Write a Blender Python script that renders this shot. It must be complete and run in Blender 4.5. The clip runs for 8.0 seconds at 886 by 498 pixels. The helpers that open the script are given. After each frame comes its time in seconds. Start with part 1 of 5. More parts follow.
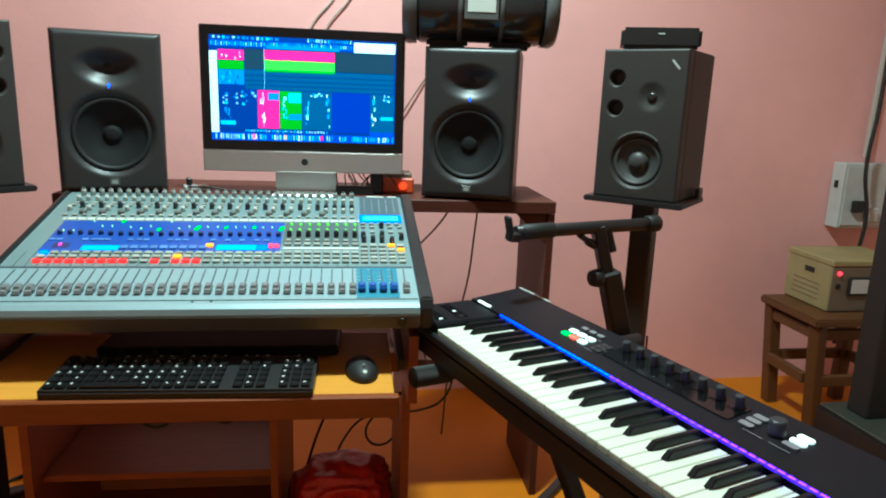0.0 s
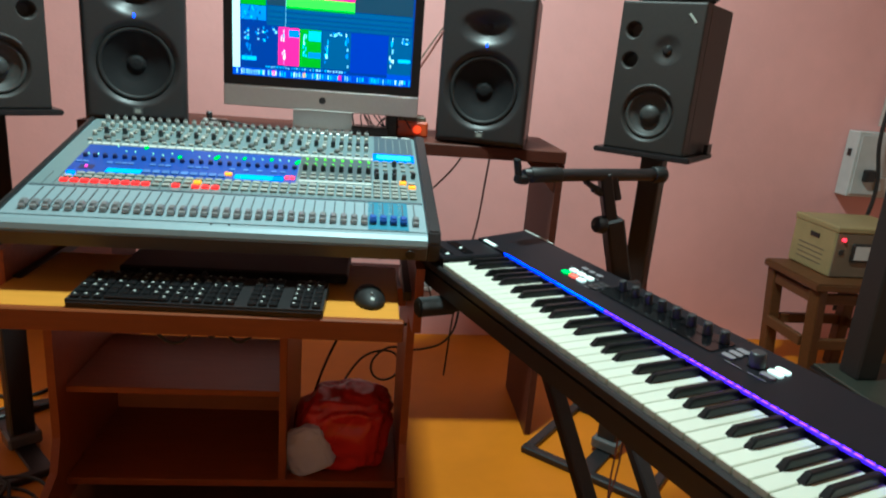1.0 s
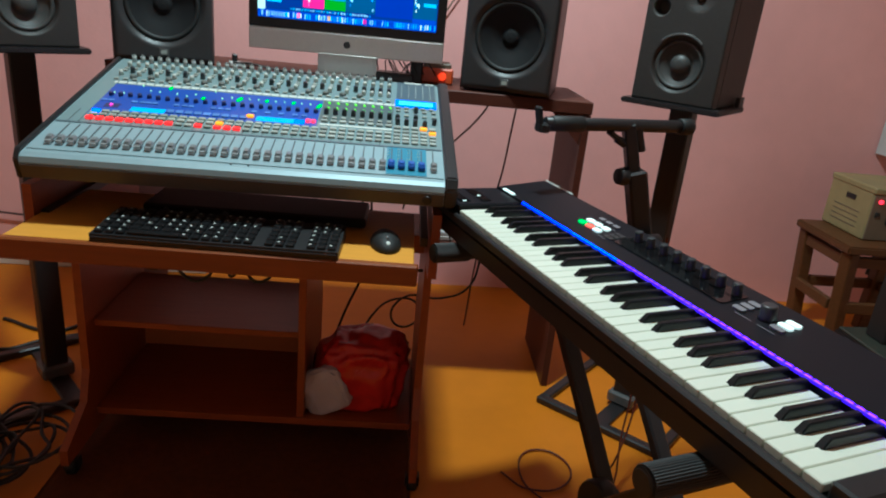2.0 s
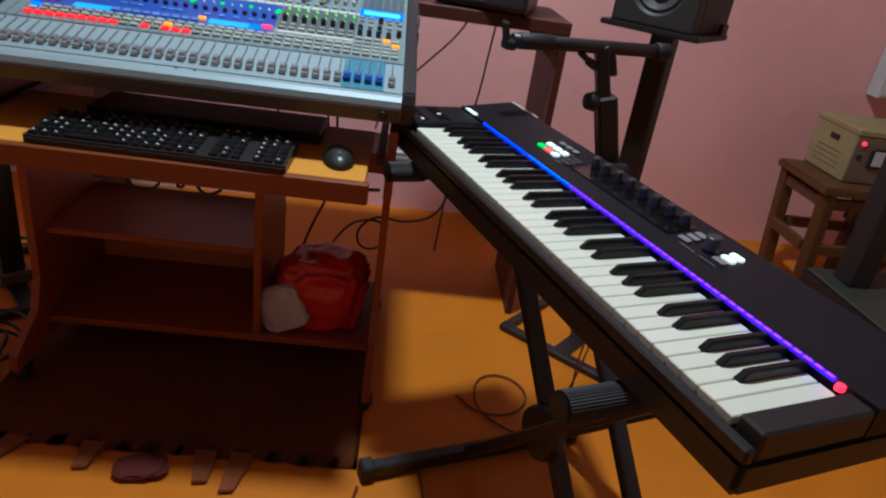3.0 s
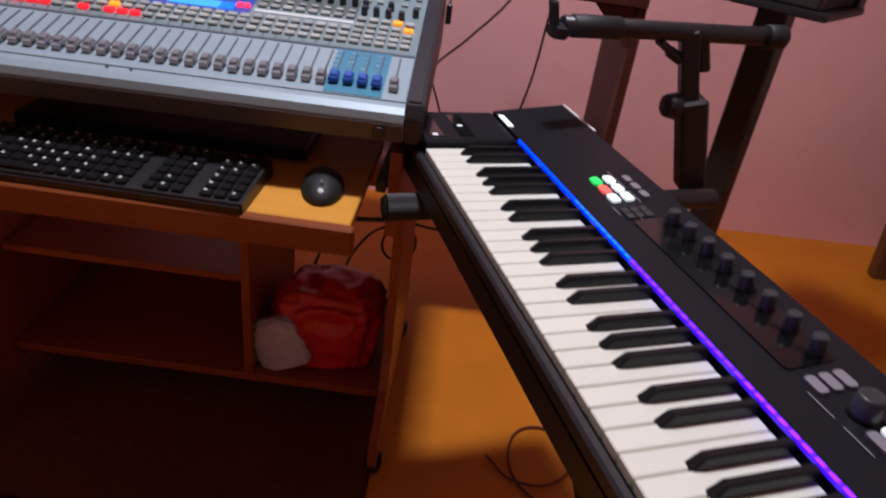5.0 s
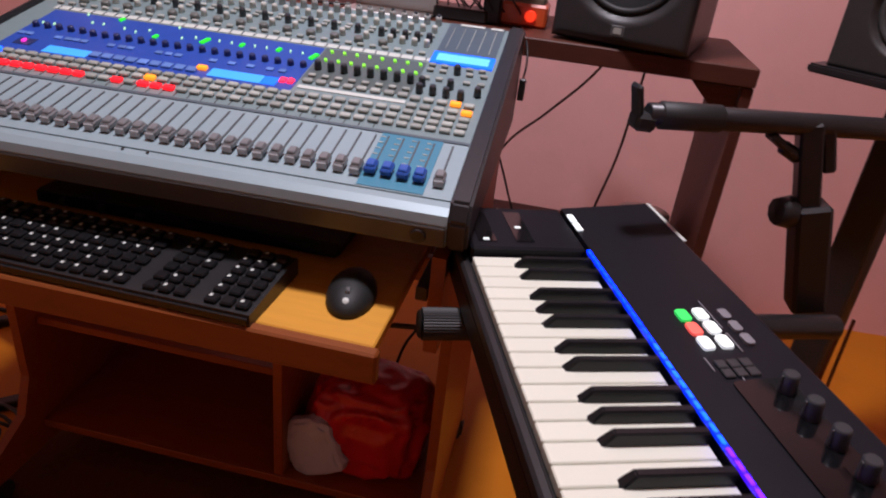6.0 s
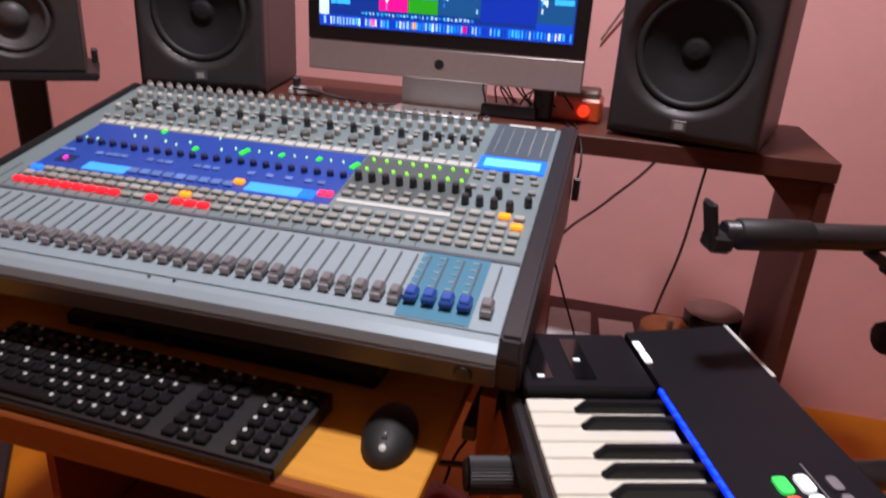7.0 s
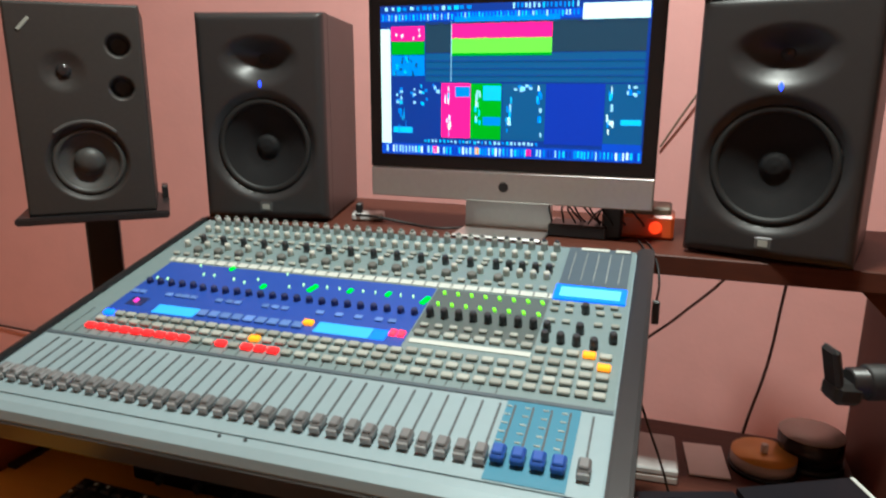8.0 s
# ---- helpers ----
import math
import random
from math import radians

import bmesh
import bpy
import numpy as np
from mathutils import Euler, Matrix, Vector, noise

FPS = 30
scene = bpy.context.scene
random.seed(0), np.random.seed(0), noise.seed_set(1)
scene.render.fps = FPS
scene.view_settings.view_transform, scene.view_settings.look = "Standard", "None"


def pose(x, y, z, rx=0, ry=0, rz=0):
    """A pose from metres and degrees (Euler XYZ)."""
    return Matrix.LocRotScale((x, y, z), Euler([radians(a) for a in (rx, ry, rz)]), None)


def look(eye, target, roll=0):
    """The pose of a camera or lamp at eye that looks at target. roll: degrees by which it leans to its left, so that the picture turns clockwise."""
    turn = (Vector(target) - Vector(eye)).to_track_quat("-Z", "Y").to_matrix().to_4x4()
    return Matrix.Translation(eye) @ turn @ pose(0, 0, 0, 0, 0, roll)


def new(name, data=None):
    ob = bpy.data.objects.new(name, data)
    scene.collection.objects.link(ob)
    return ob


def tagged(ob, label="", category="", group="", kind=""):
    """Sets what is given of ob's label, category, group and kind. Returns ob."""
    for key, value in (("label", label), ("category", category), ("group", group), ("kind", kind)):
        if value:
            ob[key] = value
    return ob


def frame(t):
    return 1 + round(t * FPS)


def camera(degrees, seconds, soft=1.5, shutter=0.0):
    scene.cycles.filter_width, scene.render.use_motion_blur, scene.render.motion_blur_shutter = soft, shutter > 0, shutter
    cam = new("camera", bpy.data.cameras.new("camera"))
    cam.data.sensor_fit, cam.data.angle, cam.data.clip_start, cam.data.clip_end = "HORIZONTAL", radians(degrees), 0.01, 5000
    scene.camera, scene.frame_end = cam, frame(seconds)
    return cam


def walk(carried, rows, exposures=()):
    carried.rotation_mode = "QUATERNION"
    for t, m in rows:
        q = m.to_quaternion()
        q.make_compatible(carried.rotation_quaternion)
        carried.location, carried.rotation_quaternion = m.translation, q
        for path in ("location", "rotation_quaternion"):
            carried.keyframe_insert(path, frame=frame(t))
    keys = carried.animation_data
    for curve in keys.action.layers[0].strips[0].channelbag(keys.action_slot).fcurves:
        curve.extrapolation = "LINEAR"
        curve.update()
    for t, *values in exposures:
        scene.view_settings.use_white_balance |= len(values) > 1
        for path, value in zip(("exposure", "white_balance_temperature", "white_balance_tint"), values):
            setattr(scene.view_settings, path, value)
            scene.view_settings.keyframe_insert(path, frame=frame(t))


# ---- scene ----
cam = camera(66.3, 8.0, soft=2.0, shutter=0.35)
PATH = [
    (0, (1.157, 1.587, 1.177), (1.406, 3.523, 0.745), 2.1),
    (0.5, (1.157, 1.556, 1.167), (1.368, 3.49, 0.707), 3.7),
    (1, (1.158, 1.525, 1.146), (1.378, 3.435, 0.596), 4.7),
    (1.2, (1.162, 1.523, 1.14), (1.378, 3.423, 0.552), 4.8),
    (2.3, (1.204, 1.515, 1.129), (1.314, 3.378, 0.411), 6.2),
    (2.5, (1.217, 1.52, 1.126), (1.337, 3.37, 0.375), 7.0),
    (3, (1.268, 1.543, 1.112), (1.446, 3.335, 0.241), 8.7),
    (3.5, (1.31, 1.619, 1.097), (1.512, 3.359, 0.132), 9.8),
    (4, (1.342, 1.72, 1.101), (1.589, 3.415, 0.068), 10.7),
    (4.5, (1.346, 1.821, 1.104), (1.528, 3.499, 0.032), 10.6),
    (5, (1.356, 1.917, 1.112), (1.348, 3.642, 0.099), 7.6),
    (5.2, (1.358, 1.954, 1.112), (1.296, 3.699, 0.135), 7.1),
    (6.3, (1.39, 2.145, 1.108), (1.043, 3.903, 0.219), 6.0),
    (6.5, (1.387, 2.161, 1.117), (1.006, 3.92, 0.244), 5.4),
    (7, (1.368, 2.211, 1.137), (0.897, 4.014, 0.409), 3.6),
    (7.5, (1.342, 2.24, 1.161), (0.782, 4.064, 0.561), 1.9),
    (8, (1.316, 2.256, 1.179), (0.675, 4.091, 0.708), 0.3),
]
walk(cam, [(t, look(eye, target, roll)) for t, eye, target, roll in PATH],
     [(0, 0.17, 5100, -26), (0.7, 0.07, 5100, -25), (1.2, -0.04, 5100, -22), (2.5, -0.36, 5100, -9), (3.5, -0.50, 5400, 8), (5, -0.48, 5700, 23), (6.5, -0.43, 6100, 26), (7.5, -0.25, 6150, 16), (8, -0.15, 6150, -4)])

# ---- world, lights ----
world = bpy.data.worlds.new("world")
scene.world = world
world.use_nodes = True
world.node_tree.nodes["Background"].inputs[0].default_value = (0.9, 0.95, 1.0, 1)
world.node_tree.nodes["Background"].inputs[1].default_value = 0.02


def area_lamp(name, eye, target, power, sx, sy, colour):
    data = bpy.data.lights.new(name, "AREA")
    data.shape, data.size, data.size_y, data.energy, data.color = "RECTANGLE", sx, sy, power, colour
    ob = new(name, data)
    ob.matrix_world = look(eye, target)
    return ob


# the ceiling lamp of the room
area_lamp("ceiling_lamp_light", (1.18, 2.94, 2.86), (1.18, 2.96, 0), 68, 0.20, 0.20, (1.0, 0.96, 0.91))


# ---- materials ----
def material(name, colour, rough=0.5, metal=0.0, vary=0.12, scale=30.0, bump=0.0, bump_scale=200.0, stain=0.0, stain_scale=2.5,
             emit=0.0, coat=0.0, stretch=(1, 1, 1), rnd=0.0, spec=0.5):
    m = bpy.data.materials.new(name)
    m.use_nodes = True
    nt = m.node_tree
    n, l = nt.nodes, nt.links
    b = n["Principled BSDF"]
    b.inputs["Roughness"].default_value = rough
    b.inputs["Metallic"].default_value = metal
    b.inputs["Coat Weight"].default_value = coat
    b.inputs["Specular IOR Level"].default_value = spec
    b.inputs["Base Color"].default_value = (*colour, 1)
    if emit:
        b.inputs["Emission Color"].default_value = (*colour, 1)
        b.inputs["Emission Strength"].default_value = emit
        return m
    tc = n.new("ShaderNodeTexCoord")
    mp = n.new("ShaderNodeMapping")
    mp.inputs["Scale"].default_value = stretch
    l.new(tc.outputs["Object"], mp.inputs["Vector"])
    fine = n.new("ShaderNodeTexNoise")
    fine.inputs["Scale"].default_value, fine.inputs["Detail"].default_value = scale, 6
    l.new(mp.outputs[0], fine.inputs["Vector"])
    big = n.new("ShaderNodeTexNoise")
    big.inputs["Scale"].default_value, big.inputs["Detail"].default_value = stain_scale, 4
    l.new(tc.outputs["Object"], big.inputs["Vector"])
    hsv = n.new("ShaderNodeHueSaturation")
    hsv.inputs["Color"].default_value = (*colour, 1)
    a = n.new("ShaderNodeMath")
    a.operation = "MULTIPLY_ADD"
    l.new(fine.outputs["Fac"], a.inputs[0])
    a.inputs[1].default_value, a.inputs[2].default_value = 2 * vary, 1 - vary
    c = n.new("ShaderNodeMath")
    c.operation = "MULTIPLY_ADD"
    l.new(big.outputs["Fac"], c.inputs[0])
    c.inputs[1].default_value, c.inputs[2].default_value = 2 * stain, 1 - stain
    d = n.new("ShaderNodeMath")
    d.operation = "MULTIPLY"
    l.new(a.outputs[0], d.inputs[0]), l.new(c.outputs[0], d.inputs[1])
    out = d
    if rnd:
        oi = n.new("ShaderNodeObjectInfo")
        e = n.new("ShaderNodeMath")
        e.operation = "MULTIPLY_ADD"
        l.new(oi.outputs["Random"], e.inputs[0])
        e.inputs[1].default_value, e.inputs[2].default_value = 2 * rnd, 1 - rnd
        out = n.new("ShaderNodeMath")
        out.operation = "MULTIPLY"
        l.new(d.outputs[0], out.inputs[0]), l.new(e.outputs[0], out.inputs[1])
    l.new(out.outputs[0], hsv.inputs["Value"])
    l.new(hsv.outputs[0], b.inputs["Base Color"])
    r = n.new("ShaderNodeMath")
    r.operation = "MULTIPLY_ADD"
    l.new(big.outputs["Fac"], r.inputs[0])
    r.inputs[1].default_value, r.inputs[2].default_value = 0.3 * rough, 0.85 * rough
    l.new(r.outputs[0], b.inputs["Roughness"])
    if bump:
        bn = n.new("ShaderNodeTexNoise")
        bn.inputs["Scale"].default_value, bn.inputs["Detail"].default_value = bump_scale, 3
        l.new(mp.outputs[0], bn.inputs["Vector"])
        bp = n.new("ShaderNodeBump")
        bp.inputs["Strength"].default_value, bp.inputs["Distance"].default_value = bump, 0.002
        l.new(bn.outputs["Fac"], bp.inputs["Height"])
        l.new(bp.outputs[0], b.inputs["Normal"])
    return m


M_WALL = material("pink_wall_paint", (0.86, 0.455, 0.435), 0.6, vary=0.05, scale=14, bump=0.3, bump_scale=60, stain=0.15, stain_scale=1.6)
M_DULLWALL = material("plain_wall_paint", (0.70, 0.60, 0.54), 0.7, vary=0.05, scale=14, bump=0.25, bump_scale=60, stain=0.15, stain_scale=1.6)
M_CEIL = material("ceiling_paint", (0.84, 0.81, 0.77), 0.8, vary=0.03, stain=0.05)
M_FLOOR = material("ochre_floor", (0.56, 0.175, 0.0035), 0.5, vary=0.12, scale=9, bump=0.08, bump_scale=40, stain=0.25, stain_scale=2.2, spec=0.25)
M_SKIRT = material("white_skirting_paint", (0.72, 0.68, 0.62), 0.5, vary=0.06, stain=0.2, stain_scale=5)
M_DARKWOOD = material("dark_veneer", (0.085, 0.026, 0.016), 0.50, spec=0.25, vary=0.3, scale=14, stretch=(1, 9, 9), stain=0.15, bump=0.1)
M_DESK = material("desk_laminate", (0.27, 0.055, 0.009), 0.42, vary=0.25, scale=10, stretch=(1, 8, 8), stain=0.15, bump=0.08)
# desk laminate, darker for the shade on the tray's front
M_TRAYSHADE = material("shaded_tray_laminate", (0.22, 0.055, 0.009), 0.45, vary=0.25, scale=10, stretch=(1, 8, 8), stain=0.2, bump=0.08)
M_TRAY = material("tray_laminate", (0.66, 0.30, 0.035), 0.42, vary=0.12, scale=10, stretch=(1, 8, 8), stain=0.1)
M_BACKBOARD = material("hardboard", (0.55, 0.16, 0.035), 0.7, vary=0.1, scale=25, stain=0.1)
M_STOOLWOOD = material("worn_teak", (0.105, 0.042, 0.012), 0.5, vary=0.3, scale=12, stretch=(1, 7, 7), stain=0.25, bump=0.15)
M_BLACK = material("black_plastic", (0.016, 0.015, 0.016), 0.42, vary=0.2, scale=60, bump=0.06, bump_scale=500)
M_SATIN = material("satin_black_panel", (0.010, 0.0095, 0.013), 0.42, vary=0.15, scale=20, stain=0.25, stain_scale=4, spec=0.17)
M_SPEAKER = material("speaker_vinyl", (0.032, 0.028, 0.026), 0.5, vary=0.2, scale=120, bump=0.25, bump_scale=700, stain=0.1)
M_BAFFLE = material("speaker_baffle", (0.030, 0.029, 0.030), 0.40, vary=0.12, scale=80, bump=0.08, bump_scale=600)
M_GLOSS = material("gloss_black", (0.022, 0.021, 0.022), 0.16, vary=0.1)
M_RING = material("grey_trim_ring", (0.10, 0.10, 0.10), 0.25, vary=0.1)
M_CONE = material("black_cone", (0.013, 0.013, 0.014), 0.68, vary=0.2, scale=60, bump=0.1, spec=0.2)
M_CONEGREY = material("grey_pulp_cone", (0.050, 0.049, 0.047), 0.5, vary=0.2, scale=60, bump=0.1)
M_GRIP = material("grey_ribbed_rubber", (0.024, 0.023, 0.023), 0.6, vary=0.1)
M_RUBBER = material("black_rubber", (0.012, 0.012, 0.012), 0.6, vary=0.1)
M_STEEL = material("black_powder_coat", (0.018, 0.016, 0.017), 0.4, vary=0.2, scale=90, bump=0.1, stain=0.15)
M_ALU = material("brushed_aluminium", (0.62, 0.61, 0.59), 0.36, metal=0.85, vary=0.06, scale=120, stretch=(1, 30, 1))
M_SILVER = material("silver_paint", (0.29, 0.38, 0.41), 0.48, metal=0.15, vary=0.05, scale=60, stain=0.08, stain_scale=5)
# console metal darkened to paint the shade on its front face
M_FRONTSHADE = material("shaded_front_metal", (0.085, 0.080, 0.075), 0.45, metal=0.4, vary=0.1, scale=60, stain=0.15, stain_scale=6)
M_STRIP = material("console_panel", (0.205, 0.275, 0.28), 0.45, metal=0.1, vary=0.07, scale=80, stain=0.06)
M_DKPANEL = material("console_dark_panel", (0.085, 0.115, 0.135), 0.4, vary=0.1)
M_BLUEPANEL = material("console_blue_panel", (0.026, 0.078, 0.40), 0.4, vary=0.1)
M_OLIVE = material("console_olive_panel", (0.10, 0.125, 0.12), 0.4, vary=0.1)
M_WHITEBAR = material("white_scribble_strip", (0.60, 0.63, 0.58), 0.5, vary=0.06)
M_LINE = material("panel_line", (0.075, 0.085, 0.09), 0.5, vary=0.05)
M_BTN = material("grey_button", (0.38, 0.40, 0.36), 0.45, vary=0.05, rnd=0.22)
M_KNOBGREY = material("grey_knob", (0.42, 0.43, 0.41), 0.4, vary=0.08, rnd=0.15)
M_KNOBCREAM = material("cream_knob", (0.55, 0.55, 0.49), 0.4, vary=0.08, rnd=0.12)
M_KNOBDARK = material("dark_knob", (0.035, 0.037, 0.04), 0.35, vary=0.1)
M_KNOBSMOKE = material("smoke_grey_knob", (0.15, 0.155, 0.14), 0.4, vary=0.1, rnd=0.15)
M_BLUEBTN = material("pale_blue_button", (0.13, 0.25, 0.62), 0.4, vary=0.08, rnd=0.2)
M_KNOBBLUE = material("blue_black_knob", (0.025, 0.035, 0.12), 0.35, vary=0.1)
M_CAP = material("silver_fader_cap", (0.23, 0.24, 0.245), 0.32, metal=0.3, vary=0.08)
M_CAPFRONT = material("pale_cap_front", (0.44, 0.46, 0.47), 0.35, vary=0.1)
M_CAPBLUE = material("blue_fader_cap", (0.03, 0.10, 0.42), 0.35, vary=0.08)
M_BLUEPLATE = material("blue_grey_plate", (0.055, 0.23, 0.34), 0.4, vary=0.06)
M_WHITEKEY = material("ivory_key", (0.765, 0.775, 0.65), 0.3, vary=0.02, rnd=0.03)
M_BLACKKEY = material("matt_black_key", (0.009, 0.009, 0.010), 0.34, vary=0.1, spec=0.35)
M_DULLBTN = material("unlit_button", (0.22, 0.21, 0.23), 0.4, vary=0.05)
M_CREAM = material("cream_metal", (0.31, 0.25, 0.115), 0.5, vary=0.08, stain=0.25, stain_scale=7)
M_TAUPE = material("taupe_metal", (0.16, 0.12, 0.08), 0.5, vary=0.1, stain=0.15)
M_BOXGREY = material("grey_switch_box", (0.55, 0.55, 0.54), 0.5, vary=0.08, stain=0.15, stain_scale=8)
M_WHITEPAPER = material("white_card", (0.84, 0.82, 0.80), 0.6, vary=0.04)
M_RED = material("red_plastic_bag", (0.58, 0.016, 0.014), 0.28, vary=0.25, scale=25, stain=0.3, stain_scale=9, bump=0.6, bump_scale=30)
M_BAGWHITE = material("white_plastic_bag", (0.52, 0.50, 0.60), 0.35, vary=0.1, scale=25, stain=0.2, stain_scale=9, bump=0.6, bump_scale=30)
# dark brown that paints the desk's shadow onto the floor
M_SHADESHEET = material("desk_shadow_cloth", (0.20, 0.055, 0.012), 0.9, vary=0.3, scale=60, bump=0.6, bump_scale=300, stain=0.3, stain_scale=6)
M_RAG = material("red_rag_cloth", (0.09, 0.008, 0.006), 0.85, vary=0.25, scale=40, bump=0.5, bump_scale=250)
M_CABLE = material("black_cable", (0.015, 0.014, 0.014), 0.5, vary=0.1)
M_BROWNCABLE = material("brown_cable", (0.075, 0.030, 0.024), 0.5, vary=0.1)
M_REDCABLE = material("brown_red_cable", (0.11, 0.022, 0.012), 0.5, vary=0.1)
M_GOLD = material("gold_disc", (0.74, 0.36, 0.08), 0.3, metal=0.15, vary=0.06)
M_DISCGREY = material("pale_disc", (0.52, 0.46, 0.42), 0.35, metal=0.1, vary=0.08)
M_ORANGE = material("orange_device_plastic", (0.62, 0.09, 0.02), 0.3, vary=0.15)
M_GLASS = material("bezel_glass", (0.006, 0.006, 0.007), 0.08, vary=0.05)
M_CREAMSTICK = material("cream_strip", (0.5, 0.45, 0.28), 0.5, vary=0.1)


def glow(name, colour, strength):
    return material(name, colour, 0.4, emit=strength)


G_BLUE = glow("blue_led", (0.004, 0.022, 1.0), 9)
G_AZURE = glow("azure_led", (0.008, 0.08, 1.0), 5)
G_VIOLET = glow("violet_led", (0.075, 0.010, 1.0), 8)
G_PURPLE = glow("purple_led", (0.11, 0.010, 1.0), 8)
G_BARBLUE = glow("blue_light_bar", (0.004, 0.03, 1.0), 1.3)
G_BARVIOLET = glow("violet_light_bar", (0.06, 0.008, 1.0), 1.3)
G_REDLED = glow("red_led", (1.0, 0.02, 0.05), 3)
G_RED = glow("red_button_light", (1.0, 0.015, 0.02), 1.6)
G_AMBER = glow("amber_button_light", (1.0, 0.30, 0.01), 1.5)
G_GREEN = glow("green_led", (0.22, 0.80, 0.02), 0.95)
G_GREENHOT = glow("bright_green_led", (0.01, 0.85, 0.01), 1.15)
G_PALELED = glow("pale_green_led", (0.45, 0.85, 0.42), 0.9)
G_PINKLED = glow("pink_led", (1.0, 0.05, 0.55), 1.1)
G_LCDCORE = glow("lcd_core", (0.12, 0.50, 1.0), 1.05)
G_WHITE = glow("white_button_light", (0.90, 0.98, 0.90), 0.82)
G_GREENBTN = glow("green_button_light", (0.03, 0.72, 0.10), 1.0)
G_REDBTN = glow("red_pad_light", (1.0, 0.13, 0.09), 1.0)
G_LCD = glow("blue_lcd", (0.006, 0.16, 1.0), 1.0)
G_LCDPALE = glow("pale_lcd", (0.05, 0.36, 0.90), 0.72)
G_SPKLED = glow("speaker_led", (0.02, 0.05, 1.0), 4.5)
S_BG = glow("screen_navy", (0.002, 0.030, 0.24), 1.0)
S_DARK = glow("screen_dark", (0.010, 0.038, 0.075), 1.0)
S_TOOL = glow("screen_toolbar", (0.002, 0.055, 0.50), 1.0)
S_TEAL = glow("screen_teal", (0.004, 0.075, 0.22), 1.0)
S_BLUE = glow("screen_blue", (0.001, 0.028, 0.36), 1.0)
S_PINK = glow("screen_pink", (1.0, 0.006, 0.26), 1.0)
S_GREEN = glow("screen_green", (0.008, 0.34, 0.006), 1.0)
S_LIME = glow("screen_lime", (0.17, 0.76, 0.06), 1.0)
S_PALE = glow("screen_pale", (0.30, 0.62, 0.85), 1.0)
S_WHITE = glow("screen_white", (0.66, 0.90, 0.88), 1.0)
S_SKY = glow("screen_sky", (0.008, 0.22, 0.72), 1.0)
S_CYAN = glow("screen_cyan", (0.03, 0.50, 0.90), 1.0)
S_ORANGE = glow("screen_orange", (0.9, 0.30, 0.05), 1.0)


# ---- small builders ----
def box(x0, x1, y0, y1, z0, z1, bev=0.0, seg=1, m=None):
    bm = bmesh.new()
    bmesh.ops.create_cube(bm, size=1)
    bmesh.ops.transform(bm, matrix=Matrix.LocRotScale(((x0 + x1) / 2, (y0 + y1) / 2, (z0 + z1) / 2), None, (x1 - x0, y1 - y0, z1 - z0)), verts=bm.verts)
    if bev:
        bmesh.ops.bevel(bm, geom=bm.edges[:], offset=bev, segments=seg, affect="EDGES")
    if m:
        bmesh.ops.transform(bm, matrix=m, verts=bm.verts)
    return bm


def lathe(profile, seg=24, m=None, caps=True):
    """A turned body round z from (radius, height) pairs."""
    bm = bmesh.new()
    rings = []
    for r, z in profile:
        if r < 1e-6:
            rings.append([bm.verts.new((0, 0, z))])
        else:
            rings.append([bm.verts.new((r * math.cos(2 * math.pi * i / seg), r * math.sin(2 * math.pi * i / seg), z)) for i in range(seg)])
    for a, b in zip(rings, rings[1:]):
        for i in range(seg):
            j = (i + 1) % seg
            if len(a) == 1 and len(b) > 1:
                bm.faces.new((a[0], b[i], b[j]))
            elif len(b) == 1 and len(a) > 1:
                bm.faces.new((a[i], a[j], b[0]))
            elif len(a) > 1:
                bm.faces.new((a[i], a[j], b[j], b[i]))
    if caps and len(rings[0]) > 1:
        bm.faces.new(list(reversed(rings[0])))
    if caps and len(rings[-1]) > 1:
        bm.faces.new(rings[-1])
    bmesh.ops.recalc_face_normals(bm, faces=bm.faces[:])
    for f in bm.faces:
        f.smooth = len(f.verts) == 4
    if m:
        bmesh.ops.transform(bm, matrix=m, verts=bm.verts)
    return bm


def extrude(poly, depth, m=None, bev=0.0):
    """A prism from a plan polygon (x, y), from z = 0 up to depth."""
    bm = bmesh.new()
    low = [bm.verts.new((x, y, 0)) for x, y in poly]
    high = [bm.verts.new((x, y, depth)) for x, y in poly]
    bm.faces.new(list(reversed(low))), bm.faces.new(high)
    for i in range(len(poly)):
        j = (i + 1) % len(poly)
        bm.faces.new((low[i], low[j], high[j], high[i]))
    bmesh.ops.recalc_face_normals(bm, faces=bm.faces[:])
    if bev:
        bmesh.ops.bevel(bm, geom=bm.edges[:], offset=bev, segments=2, affect="EDGES")
    if m:
        bmesh.ops.transform(bm, matrix=m, verts=bm.verts)
    return bm


def rod(a, b, r, seg=14, r_end=None):
    a, b = Vector(a), Vector(b)
    q = (b - a).to_track_quat("Z", "Y").to_matrix().to_4x4()
    h = (b - a).length
    e = r if r_end is None else r_end
    c = min(r, e) * 0.15
    return lathe([(0, 0), (r - c, 0), (r, c), (e, h - c), (e - c, h), (0, h)], seg, Matrix.Translation(a) @ q)


def bar(a, b, w, t, bev=0.002):
    """A straight bar of rectangular section from a to b."""
    a, b = Vector(a), Vector(b)
    q = (b - a).to_track_quat("Z", "Y").to_matrix().to_4x4()
    return box(-w / 2, w / 2, -t / 2, t / 2, 0, (b - a).length, bev, 1, Matrix.Translation(a) @ q)


def joined(*bms):
    out = bmesh.new()
    for b in bms:
        me = bpy.data.meshes.new("tmp")
        b.to_mesh(me)
        b.free()
        out.from_mesh(me)
        bpy.data.meshes.remove(me)
    return out


